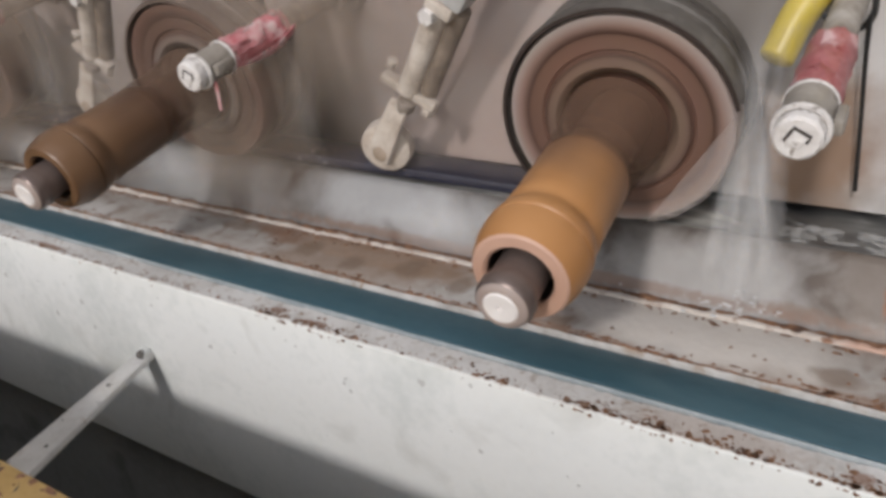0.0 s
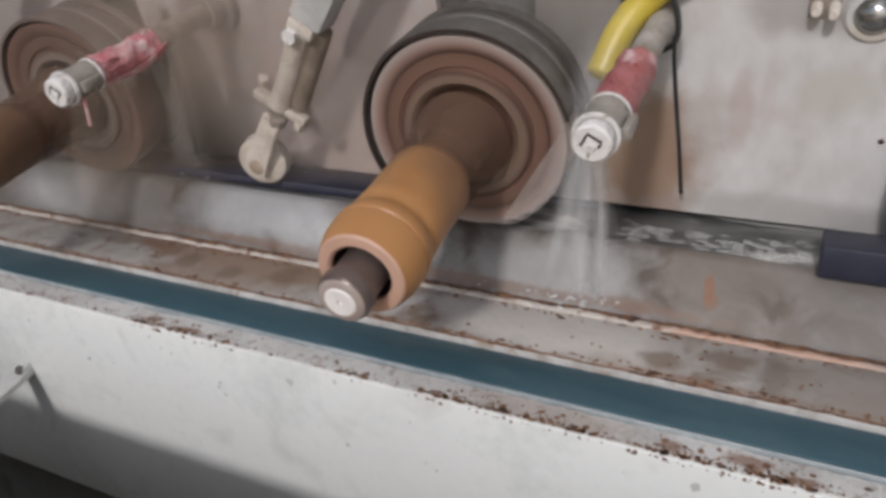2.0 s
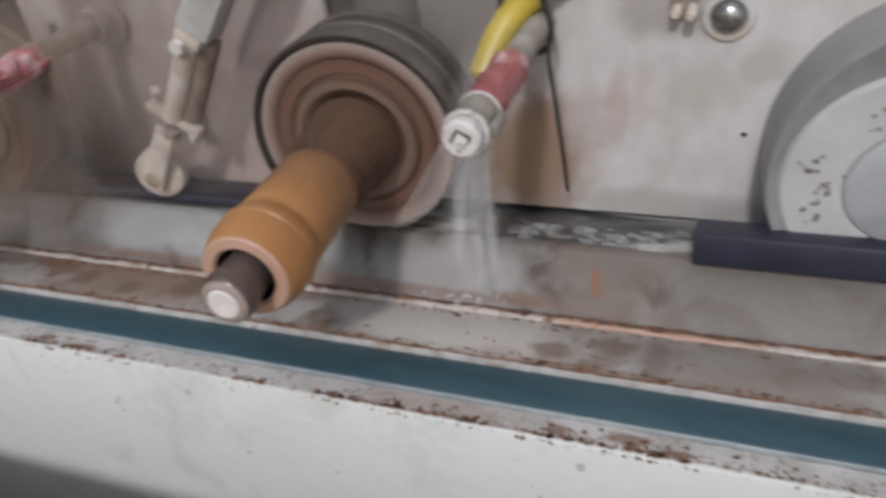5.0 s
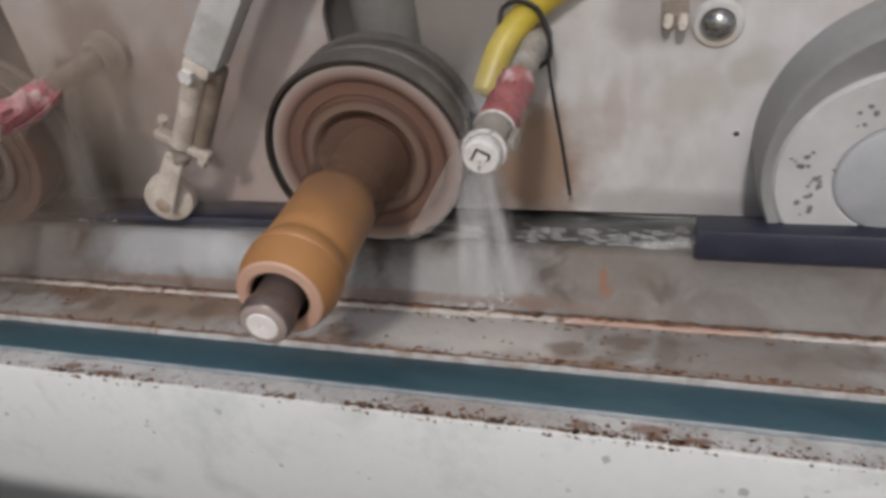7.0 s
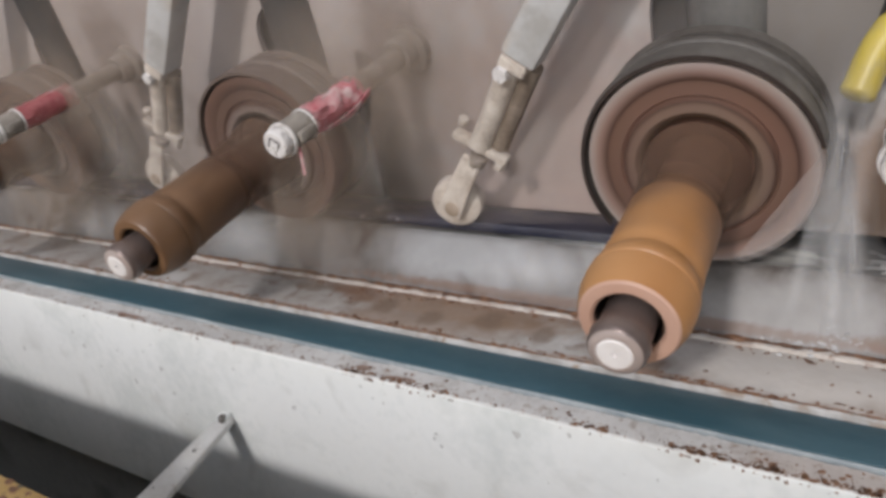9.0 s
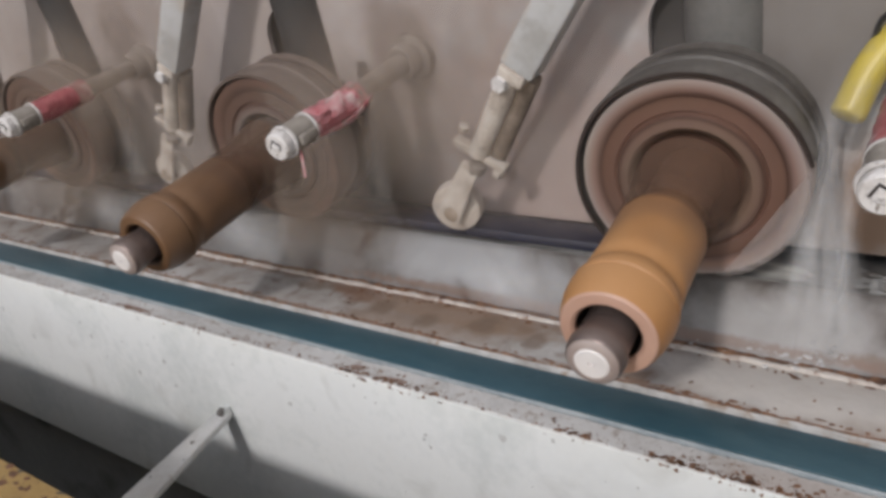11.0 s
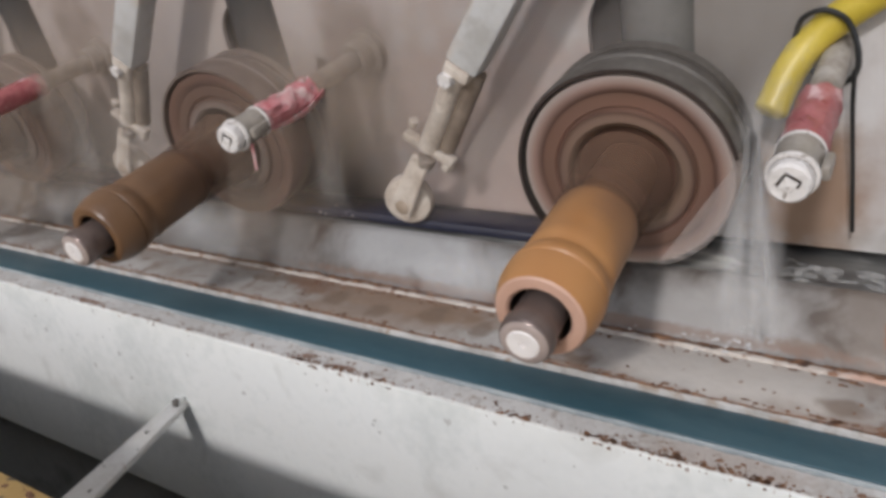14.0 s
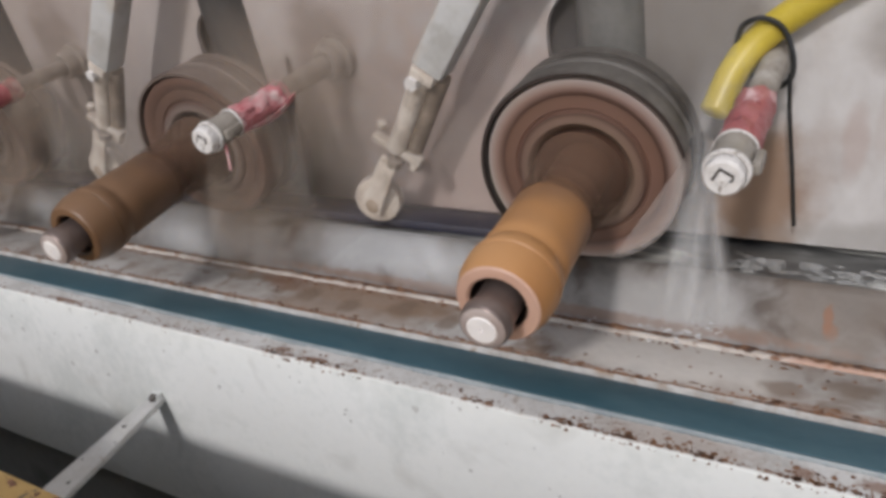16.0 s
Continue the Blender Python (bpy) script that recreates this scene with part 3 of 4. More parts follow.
def rust_clusters():
    rng = random.Random(5)
    holder = bed
    spots = [(-0.338, 0.391, 0.010, 26), (-0.3, 0.392, 0.016, 30), (-0.265, 0.39, 0.014, 16), (-0.62, 0.391, 0.04, 26), (-0.165, 0.39, 0.006, 5), (-0.142, 0.39, 0.008, 7), (-0.092, 0.390, 0.007, 26), (-0.066, 0.39, 0.012, 18), (-0.045, 0.390, 0.007, 26), (-0.02, 0.39, 0.014, 20), (0.0, 0.391, 0.008, 16), (0.051, 0.392, 0.009, 36), (0.09, 0.394, 0.014, 46), (0.116, 0.393, 0.01, 26), (0.17, 0.392, 0.03, 30), (-0.42, 0.391, 0.05, 12)]
    for x, y, spread, count in spots:
        bm = bmesh.new()
        for _ in range(int(3.4 * count)):
            px = rng.gauss(x, 1.3 * spread)
            py = min(0.4065, 0.3888 + abs(rng.gauss(0, 0.0024 if rng.random() < 0.65 else 0.007)))
            zz = 0.9954
            blob(rng, rng.choice((0.0003, 0.0005, 0.0007, 0.001, 0.0018)) * rng.uniform(0.7, 1.3), 1.0, 0.0003, 9, bm, (px, py, zz))
        tagged(part("rust_flake", bm, RUST, holder, "brown rust flakes on the painted edge", False), kind="stuff")
    bm = bmesh.new()
    for _ in range(420):
        px = rng.uniform(-1.0, 0.4)
        py = min(0.407, 0.389 + abs(rng.gauss(0, 0.003 if rng.random() < 0.5 else 0.008)))
        blob(rng, rng.choice((0.0003, 0.0004, 0.0005, 0.0009)) * rng.uniform(0.7, 1.4), 1.0, 0.0003, 8, bm, (px, py, 0.9955))
    tagged(part("rust_speck", bm, RUST, holder, "fine rust specks along the painted edge", False), kind="stuff")
    bm = bmesh.new()
    face = Matrix.Translation((0, 0.387, 0)) @ pose(0, 0, 0, 90)
    for _ in range(70):
        px, pz = rng.uniform(-1.0, 0.4), 0.99 - abs(rng.gauss(0, 0.05))
        blob(rng, rng.uniform(0.0006, 0.0022) if rng.random() < 0.85 else 0.0035, 1.0, 0.0002, 9, bm, (px, pz, 0), face)
    edge = bmesh.new()
    for x, y, spread, count in spots:
        for _ in range(count // 3):
            blob(rng, rng.choice((0.0005, 0.0008, 0.0014)) * rng.uniform(0.7, 1.3), 1.0, 0.0002, 9, edge, (rng.gauss(x, 1.3 * spread), 0.9938 - abs(rng.gauss(0, 0.001)), 0), face)
    tagged(part("rust_flake", edge, RUST, holder, "rust chips on the front of the edge", False), kind="stuff")
    tagged(part("paint_scuff", bm, material("scuff", [(0.42, 0.42, 0.4), (0.54, 0.54, 0.52)], 60, 300, (0.5, 0.7)), holder, "grey scuffs on the white plate", False), kind="stuff")
    bm = bmesh.new()
    for _ in range(560):
        px = rng.uniform(-1.0, 0.4)
        py = 0.4512 + abs(rng.gauss(0, 0.0028)) if rng.random() < 0.7 else 0.5035 - abs(rng.gauss(0, 0.003))
        blob(rng, rng.uniform(0.0005, 0.0018), 1.0 if rng.random() < 0.5 else 2.2, 0.0003, 9, bm, (px, max(0.4508, min(0.5045, py)), 1.0026))
    tagged(part("rust_flake", bm, RUST, holder, "rust flakes along the ledge", False), kind="stuff")
    bm = bmesh.new()
    for cx, cy, n, sp in ((-0.40, 0.492, 16, 0.03), (-0.2, 0.46, 6, 0.08), (0.05, 0.47, 14, 0.06), (0.02, 0.49, 10, 0.05), (0.13, 0.46, 14, 0.03)):
        for _ in range(n):
            blob(rng, rng.uniform(0.0006, 0.002), 1.0, 0.0003, 9, bm, (rng.gauss(cx, sp), max(0.455, min(0.503, rng.gauss(cy, 0.012))), 1.0026))
    tagged(part("rust_flake", bm, RUST, holder, "rust specks on the ledge", False), kind="stuff")


rust_clusters()

# ---- the bar and the ochre rail before the bed ----
rail = thing("ochre_rail", pose(-0.6, 0.129, 0.993, 0, -0.4, 0), "ochre painted steel rail with dark chips before the bed", "rail")
part("rail_bar", box(-1.4, 1.8, -0.035, 0.071, -0.06, 0.0, 0.003), OCHRE, rail)
part("skirt", box(-1.4, 1.8, 0.03, 0.036, -0.75, -0.0602, 0.001), SHADE, rail, "grey skirt plate below the rail")
for lx in (-1.0, 0.0, 1.0):
    part("post", box(lx - 0.02, lx + 0.02, -0.02, 0.02, -1.06, -0.0603, 0.002), OCHRE, rail)
chip_rng = random.Random(31)
chips = bmesh.new()
for _ in range(90):
    blob(chip_rng, chip_rng.choice((0.0006, 0.001, 0.0018, 0.003)), 1.0 if chip_rng.random() < 0.4 else 2.0, 0.0003, 9, chips, (chip_rng.uniform(-0.3, 0.5), 0.068 - abs(chip_rng.gauss(0, 0.007)), 0.0))
tagged(part("paint_chip", chips, RUST, rail, "brown chips in the ochre paint", False), kind="stuff")
bar = thing("tie_bar", pose(-0.502, 0.387, 0.915, 0, 0, 15), "white painted flat tie bar from bed to rail", "bar")
flat = box(-0.017, 0.017, -0.232, -0.002, -0.003, 0.003, 0.0008)
for v in flat.verts:
    if v.co.y > -0.03:
        v.co.x *= 0.45
part("flat", flat, CHIPPED, bar)
for dx, dy, dr in ((0.0, -0.052, 0.0028), (0.004, -0.128, 0.0022), (-0.006, -0.1, 0.0012), (0.008, -0.075, 0.001), (-0.011, -0.15, 0.0016)):
    part("chip", blob(chip_rng, dr, 1.0, 0.0003, 9, None, (dx, dy, 0.003)), DARK, bar, "dark paint chip", False)
part("hook", box(-0.004, 0.006, -0.012, -0.002, 0.003, 0.008, 0.001), WHITE, bar)
part("bolt_head", lathe([(0, 0), (0, 0.004), (0.004, 0.004), (0.004, 0)], 6), DARK, bar, "dark bolt head", at=pose(0.002, -0.012, 0.008, -60))


# ---- spindles ----
def build_spindle(k, wheel_mat, sleeve_mat, label):
    ex, ey, ez = ENDS[k]
    guard_mat = DARK if k == 0 else GUARD_HAZED
    sp = thing("grinding_spindle", pose(ex, ey, ez, TILT, 0, 3.0), label, "spindle", "spindles along the bed")
    part("guard", lathe([(0.183, 0.0752), (0.183, 0.0769), (0.186, 0.0782), (0.196, 0.0779), (0.197, 0.0764), (0.207, 0.0762), (0.2082, 0.0776), (0.213, 0.0774), (0.214, 0.0758), (0.222, 0.0758), (0.226, 0.0733), (0.226, 0.05), (0.222, 0.05), (0.222, 0.0722), (0.183, 0.0752)], 56, 15, 216), guard_mat, sp, "dark grey wheel guard")
    part("guard_lip", lathe([(0.1815, 0.0746), (0.1815, 0.077), (0.1832, 0.077), (0.1832, 0.0746), (0.1815, 0.0746)], 56, 13, 217), LIPDARK if k == 0 else GUARD_HAZED, sp, "dark lip of the guard")
    part("back_plate", lathe([(0.228, 0.03), (0.228, 0.0753), (0.234, 0.0773), (0.238, 0.0715), (0.238, 0.03), (0.228, 0.03)], 48), guard_mat, sp)
    part("housing", lathe([(0.235, 0.0), (0.235, 0.056), (0.242, 0.058), (0.25, 0.056), (0.252, 0.047), (0.264, 0.047), (0.267, 0.043), (0.33, 0.043), (0.33, 0.0)], 40), CARRIER if k == 0 else guard_mat, sp, "dark grey spindle housing")
    # Far posts take the near-black colour so they sink into slot shade.
    part("carrier", lathe([(-0.02, 0.0), (-0.02, 0.024), (-0.016, 0.027), (0.2, 0.027), (0.2, 0.0)], 28), CARRIER if k == 0 else HOLLOW, sp, "carrier post in the slot, grey or painted slot-dark", at=pose(0.006, 0.272, 0.03, 90))
    wheel = part("wheel", lathe([(0.218, 0.0), (0.218, 0.0715), (0.206, 0.0739), (0.19, 0.0739), (0.1845, 0.0717), (0.1838, 0.0667), (0.1862, 0.0611), (0.1872, 0.0594), (0.1862, 0.0598), (0.1858, 0.0505), (0.1875, 0.0488), (0.184, 0.0472), (0.1832, 0.04), (0.186, 0.0362), (0.192, 0.034), (0.196, 0.0)], 72), wheel_mat, sp, "wet ringed abrasive wheel")
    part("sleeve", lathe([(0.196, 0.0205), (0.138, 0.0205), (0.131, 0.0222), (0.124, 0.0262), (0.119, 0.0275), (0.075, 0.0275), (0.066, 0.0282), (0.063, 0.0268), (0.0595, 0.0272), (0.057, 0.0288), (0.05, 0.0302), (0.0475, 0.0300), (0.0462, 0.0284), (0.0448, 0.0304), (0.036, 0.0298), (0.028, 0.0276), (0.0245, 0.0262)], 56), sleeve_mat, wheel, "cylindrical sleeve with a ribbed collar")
    part("bore_rim", lathe([(0.0245, 0.0262), (0.0232, 0.0250), (0.023, 0.0196), (0.0245, 0.0180), (0.07, 0.0176), (0.07, 0.01)], 56), SLEEVE_END if k == 0 else SLEEVE_HAZED, wheel, "rim of the sleeve bore")
    # Near-black lining: the shade inside the bore is in its colour.
    part("bore", lathe([(0.027, 0.0178), (0.072, 0.0174), (0.072, 0.006)], 40), LIPDARK, wheel)
    part("shaft", lathe([(0.0004, 0.0095), (0.0006, 0.0118), (0.0022, 0.0142), (0.0045, 0.0152), (0.010, 0.0154), (0.0135, 0.0143), (0.017, 0.0138), (0.075, 0.0138)], 40), SHAFT, wheel, "dark brown steel shaft")
    part("end_cap", lathe([(0.002, 0.0), (0.0014, 0.0012), (-0.0004, 0.0016), (-0.0006, 0.0082), (0.0004, 0.0094)], 40), ENDCAP, wheel, "white shaft end with a centre hole")
    part("cap_rim", lathe([(0.0003, 0.009), (-0.0001, 0.0098), (0.0004, 0.0119), (0.0018, 0.0136)], 40), CAPRIM, wheel, "worn pinkish rim of the shaft end")
    for start, r0 in ((0.118, 0.0279), (0.13, 0.0272), (0.143, 0.0275)):
        part("slurry_veil", lathe([(start, r0), (0.5 * (start + 0.18), 0.5 * (r0 + 0.0345) - 0.0012), (0.181, 0.0345)], 48), SLURRY, sp, "brown slurry spun off the sleeve root")
    if k == 0:
        film = bmesh.new()
        a0, a1, r = radians(11), radians(-75), 0.0735
        rows = []
        for i in range(17):
            q = i / 16
            a = a0 + (a1 - a0) * q
            arc = Vector((r * math.cos(a), 0.1815, r * math.sin(a)))
            chord = Vector((r * math.cos(a0), 0.1785, r * math.sin(a0))).lerp(Vector((r * math.cos(a1), 0.1785, r * math.sin(a1))), q)
            rows.append([film.verts.new(chord.lerp(arc, w / 3) + Vector((0, 0.0006 * math.sin(5 * i + w), 0))) for w in range(4)])
        for p, q in zip(rows, rows[1:]):
            for w in range(3):
                film.faces.new((p[w], p[w + 1], q[w + 1], q[w]))
        part("water_film", film, FILM, sp, "thin sheet of water thrown off below the guard")
    return sp, wheel


SPINDLES = [
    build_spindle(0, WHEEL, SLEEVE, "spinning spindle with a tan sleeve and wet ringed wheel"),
    build_spindle(1, WHEEL_HAZED, SLEEVE_HAZED, "spinning spindle with a brown sleeve, dimmed in colour and veiled in mist"),
    build_spindle(2, WHEEL_HAZED, SLEEVE_HAZED, "spinning spindle with a brown sleeve, dimmed in colour and veiled in mist"),
]

# Added dark sheets: the shade inside each slot is their colour.
for ex, ey, ez in ENDS:
    plate = tagged(part("slot_plate", box(-0.05, 0.05, 0.012, 0.016, -0.04, 0.19, 0.0), material("slot_shade", [(0.05, 0.046, 0.042), (0.085, 0.08, 0.075)], 20, 120, (0.5, 0.7)) if "slot_shade" not in bpy.data.materials else bpy.data.materials["slot_shade"], None, "", False, WALL_M @ pose(ex - 0.022, 0, 0)), "dark sheet behind the panel slot, slot shade in its colour", "plate", "slot plates behind the panel")

# the covered station beside
cover = thing("covered_spindle", WALL_M @ pose(0.2566, 0, 0.033), "covered spindle station with a chipped white disc in a grey hood", "spindle cover")
part("hood", lathe([(-0.003, 0.1075), (-0.042, 0.106), (-0.05, 0.105), (-0.052, 0.103), (-0.051, 0.099), (-0.047, 0.094), (-0.046, 0.05)], 80), material("grey_hood", [(0.25, 0.25, 0.245), (0.33, 0.33, 0.325)], 14, 120, (0.4, 0.6), bump=0.1), cover, "smooth grey hood")
disc = part("disc", lathe([(-0.03, 0.0755), (-0.049, 0.0768), (-0.0515, 0.0745), (-0.051, 0.041), (-0.049, 0.039)], 72), material("disc_paint", [(0.48, 0.475, 0.47), (0.58, 0.575, 0.57)], 18, 120, (0.4, 0.6), bump=0.1), cover, "chipped white disc", at=pose(-0.02, 0, -0.004))
part("hub", lathe([(-0.049, 0.0392), (-0.0515, 0.0385), (-0.053, 0.036), (-0.0535, 0.0)], 48), material("hub_paint", [(0.4, 0.41, 0.43), (0.48, 0.49, 0.51)], 30, 200, (0.35, 0.55), bump=0.15), disc, "bluish grey hub")
chip_rng = random.Random(8)
chips = bmesh.new()
for ca, cr, csize, count in ((165, 0.058, 0.003, 7), (185, 0.05, 0.0022, 6), (200, 0.06, 0.002, 5), (120, 0.055, 0.002, 6), (170, 0.04, 0.002, 4)):
    for _ in range(count):
        a, q = radians(ca + chip_rng.gauss(0, 4)), cr + chip_rng.gauss(0, 0.004)
        blob(chip_rng, chip_rng.uniform(0.4, 1.2) * csize, 1.0, 0.0003, 8, chips, (q * math.cos(a), q * math.sin(a), 0.0513), pose(0, 0, 0, 90))
tagged(part("paint_chip", chips, CARRIER, disc, "dark paint chips", False), kind="stuff")


# ---- pipes with plugs ----
def build_pipe(x, y, z, label, drip, tone):
    def slim(profile):
        return [(a, (0.74 if a < 0.0365 else 0.88) * r) for a, r in profile]

    p = thing("water_pipe", pose(x, y, z, TILT, 0, 0), label, "pipe", "water pipes between the spindles")
    part("plug", lathe(slim([(0.004, 0.0), (0.0, 0.0), (0.0, 0.0125), (0.0012, 0.0142), (0.006, 0.0148), (0.0075, 0.0136), (0.01, 0.0136)]), 28), PLUG, p, "lime crusted end plug")
    # Raised near-black strips paint the shade round the square socket.
    rec = bmesh.new()
    box(-0.0046, 0.0042, -0.0005, 0.001, 0.0034, 0.0048, 0.0002, 1, rec)
    box(-0.0048, -0.0035, -0.0005, 0.001, -0.0036, 0.0032, 0.0002, 1, rec)
    box(0.0036, 0.0046, -0.0005, 0.001, 0.0004, 0.0032, 0.0002, 1, rec)
    part("square_socket", rec, LIPDARK, p, "near-black strips for the shaded socket edge", False, pose(0, 0, 0, 0, 30, 0))
    part("socket_core", box(-0.0032, 0.0034, -0.0012, 0.001, -0.0036, 0.0031, 0.0006), PLUG, p, at=pose(0, 0, 0, 0, 30, 0))
    part("coupling", lathe(slim([(0.0085, 0.013), (0.009, 0.0162), (0.011, 0.0166), (0.013, 0.0156), (0.03, 0.0152), (0.033, 0.016), (0.035, 0.0152), (0.036, 0.012)]), 28), COUPLING, p, "wet grey coupling")
    part("front_rim", lathe(slim([(0.0082, 0.0145), (0.0078, 0.0168), (0.0098, 0.0174), (0.0112, 0.0164), (0.0112, 0.0145)]), 28), PLUG, p, "pale front rim")
    part("rear_rim", lathe(slim([(0.0325, 0.0145), (0.0325, 0.0164), (0.0345, 0.0166), (0.0352, 0.0155), (0.0352, 0.0145)]), 28), PLUG, p, "pale rear rim")
    part("lug", box(0.0115, 0.0165, 0.012, 0.03, -0.004, 0.004, 0.0018), COUPLING, p)
    rng = random.Random(int(1000 * abs(x)))
    wrap = bmesh.new()
    rows = []
    for i in range(13):
        s = 0.035 + 0.062 * i / 12
        fray, core = (2.2, 0.0098) if drip else (1.0, 0.0116)
        rows.append([wrap.verts.new(((core + fray * rng.uniform(-0.0009, 0.0014)) * math.cos(2 * math.pi * j / 20), s, (core + fray * rng.uniform(-0.0009, 0.0014)) * math.sin(2 * math.pi * j / 20))) for j in range(20)])
    for a, b in zip(rows, rows[1:]):
        for j in range(20):
            wrap.faces.new((a[j], a[(j + 1) % 20], b[(j + 1) % 20], b[j]))
    part("red_wrap", wrap, PINKWRAP if drip else REDWRAP, p, "crumpled red plastic wrap")
    part("pipe", lathe(slim([(0.034, 0.0), (0.034, 0.0112), (0.278, 0.0112), (0.278, 0.0)]), 24), tone, p, "scaled pipe")
    if tone is BROWNPIPE:
        part("flange", lathe(slim([(0.158, 0.0115), (0.158, 0.016), (0.161, 0.0175), (0.172, 0.0175), (0.174, 0.0235), (0.183, 0.0245), (0.184, 0.0115)]), 28), tone, p, "wall flange")
    if drip:
        tail = smooth_path([(0.008, 0.014, -0.008), (0.009, 0.0125, -0.013), (0.0092, 0.011, -0.02), (0.0088, 0.0095, -0.028)])
        part("wrap_tail", tube(tail, [0.0008 + 0.0005 * abs(math.sin(i * 0.9)) for i in range(len(tail))], 8), PINKWRAP, p, "hanging pale plastic shred")
        strip = smooth_path([(0.0095, 0.034, -0.007), (0.012, 0.052, -0.0085), (0.0135, 0.074, -0.0085), (0.0125, 0.096, -0.004)])
        n = len(strip)
        part("wrap_flap", tube(strip, [0.001 + 0.0075 * i / n for i in range(n)], 8, flat=0.25), PINKWRAP, p, "loose pink flap of the wrap")
    return p


build_pipe(0.0, 0.394, 1.166, "plugged water pipe wrapped in faded red plastic", False, GREYPIPE)
build_pipe(-0.379, 0.394, 1.168, "plugged water pipe in torn pink plastic", True, BROWNPIPE)
build_pipe(-0.763, 0.394, 1.168, "plugged water pipe in bright red plastic", False, BROWNPIPE)


# ---- pressing cylinders with rollers ----
def build_presser(roller, joint):
    r, j = Vector(roller), Vector(joint)
    d = (j - r).normalized()
    side = d.cross(NORMAL).normalized()
    out = side.cross(d).normalized()
    m = Matrix.Translation(j) @ Matrix((side, out, d)).transposed().to_4x4()
    length = (j - r).length
    p = thing("pressing_cylinder", m, "dusty pneumatic cylinder with a limed roller on its fork", "pneumatic cylinder", "pressing cylinders on the panel")
    body = box(-0.0135, 0.0145, -0.0125, 0.0125, 0.012, 0.30, 0.003)
    part("barrel", body, ALU, p, "dusty aluminium barrel", at=pose(-0.004, 0, 0, -6, -4, 0))
    part("barrel_cap", box(-0.014, 0.008, -0.011, 0.011, 0.002, 0.0125, 0.002), LIMED, p)
    part("rod_bolt", lathe([(0.0, 0.0), (0.0, 0.006), (0.005, 0.007), (0.009, 0.006), (0.009, 0.0)], 6), PLUG, p, "crusted white bolt", at=pose(0.002, -0.014, -0.002))
    part("rod", lathe([(0.0, 0.0), (0.0, 0.0085), (0.03, 0.0092), (0.06, 0.0088), (length - 0.062, 0.0094), (length - 0.06, 0.0)], 18), LIMED, p, "limed piston rod", at=pose(0, 0, 0.004, -90))
    part("guide_rod", lathe([(0.0, 0.0), (0.0, 0.0078), (length - 0.066, 0.0078), (length - 0.066, 0.0)], 14), material("brown_scale", [(0.16, 0.12, 0.09), (0.3, 0.24, 0.19)], 50, 300, (0.6, 0.8)) if "brown_scale" not in bpy.data.materials else bpy.data.materials["brown_scale"], p, "brown scaled guide rod", at=pose(-0.0135, 0.006, 0.006, -90))
    z = -(length - 0.066)
    wing = box(-0.026, 0.024, -0.007, 0.007, z - 0.004, z + 0.003, 0.0018)
    for v in wing.verts:
        v.co.z += 0.12 * abs(v.co.x) * (1 if v.co.x < 0 else -0.6) + 0.0012 * math.sin(300 * v.co.x)
        v.co.y *= 1.0 - 12 * abs(v.co.x)
    part("cross_plate", wing, LIMED, p, "limed cross plate")
    part("plate_bolt", lathe([(0, 0), (0, 0.0045), (0.006, 0.004), (0.006, 0)], 6), LIMED, p, at=pose(0.02, 0, z + 0.016, -90))
    part("plate_bolt", lathe([(0, 0), (0, 0.0055), (0.008, 0.005), (0.008, 0)], 6), LIMED, p, at=pose(-0.021, 0, z - 0.002, -90))
    # Added dark piece standing for the shaded gap above the arm.
    part("arm_gap", lathe([(0.0, 0.0), (0.0, 0.0072), (0.003, 0.0078), (0.009, 0.0072), (0.009, 0.0)], 18), BROWNPIPE, p, "dark brown piece standing for the gap above the fork arm", at=pose(-0.004, -0.005, z - 0.005, -90))
    arm = box(-0.0105, 0.0095, -0.0165, -0.0118, z - 0.071, z - 0.0075, 0.0023, 4)
    for v in arm.verts:
        q = (z - 0.011 - v.co.z) / 0.06
        v.co.x *= 0.86 + 0.2 * q + 0.06 * math.sin(9 * q)
        v.co.y += 0.005 * (1 - q)
    part("fork_arm", arm, LIMED, p, "limed fork arm")
    roll_m = m.inverted() @ (Matrix.Translation(r) @ pose(0, 0, 0, TILT, 0, 12))
    roller_part = part("roller", lathe([(-0.0095, 0.0), (-0.0095, 0.009), (-0.0082, 0.0185), (-0.006, 0.0217), (0.004, 0.0225), (0.0065, 0.0205), (0.0065, 0.0)], 40), LIMED, p, "limed pressing roller", at=roll_m)
    part("axle", lathe([(-0.018, 0.0), (-0.018, 0.005), (-0.0165, 0.0075), (-0.0095, 0.008), (-0.0095, 0.0)], 14), material("axle_scale", [(0.3, 0.23, 0.17), (0.45, 0.37, 0.3)], 60, 300) if "axle_scale" not in bpy.data.materials else bpy.data.materials["axle_scale"], roller_part, "brown axle end")
    part("wall_bracket", box(-0.06, -0.02, 0.045, 0.11, 0.2, 0.26, 0.003), ALU, p)
    return p


build_presser((-0.331, 0.545, 1.079), (-0.251, 0.512, 1.196))
build_presser((-0.719, 0.545, 1.086), (-0.641, 0.512, 1.202))
build_presser((-1.104, 0.545, 1.082), (-1.025, 0.512, 1.199))

# ---- hose, tie, small fittings ----
hose = thing("air_hose", pose(0, 0, 0), "short bright yellow hose tied to the pipe", "hose")
hp = smooth_path([(-0.0345, 0.535, 1.166), (-0.032, 0.539, 1.173), (-0.0245, 0.549, 1.194), (-0.010, 0.556, 1.2145), (0.02, 0.555, 1.237), (0.07, 0.549, 1.268), (0.12, 0.543, 1.30)])
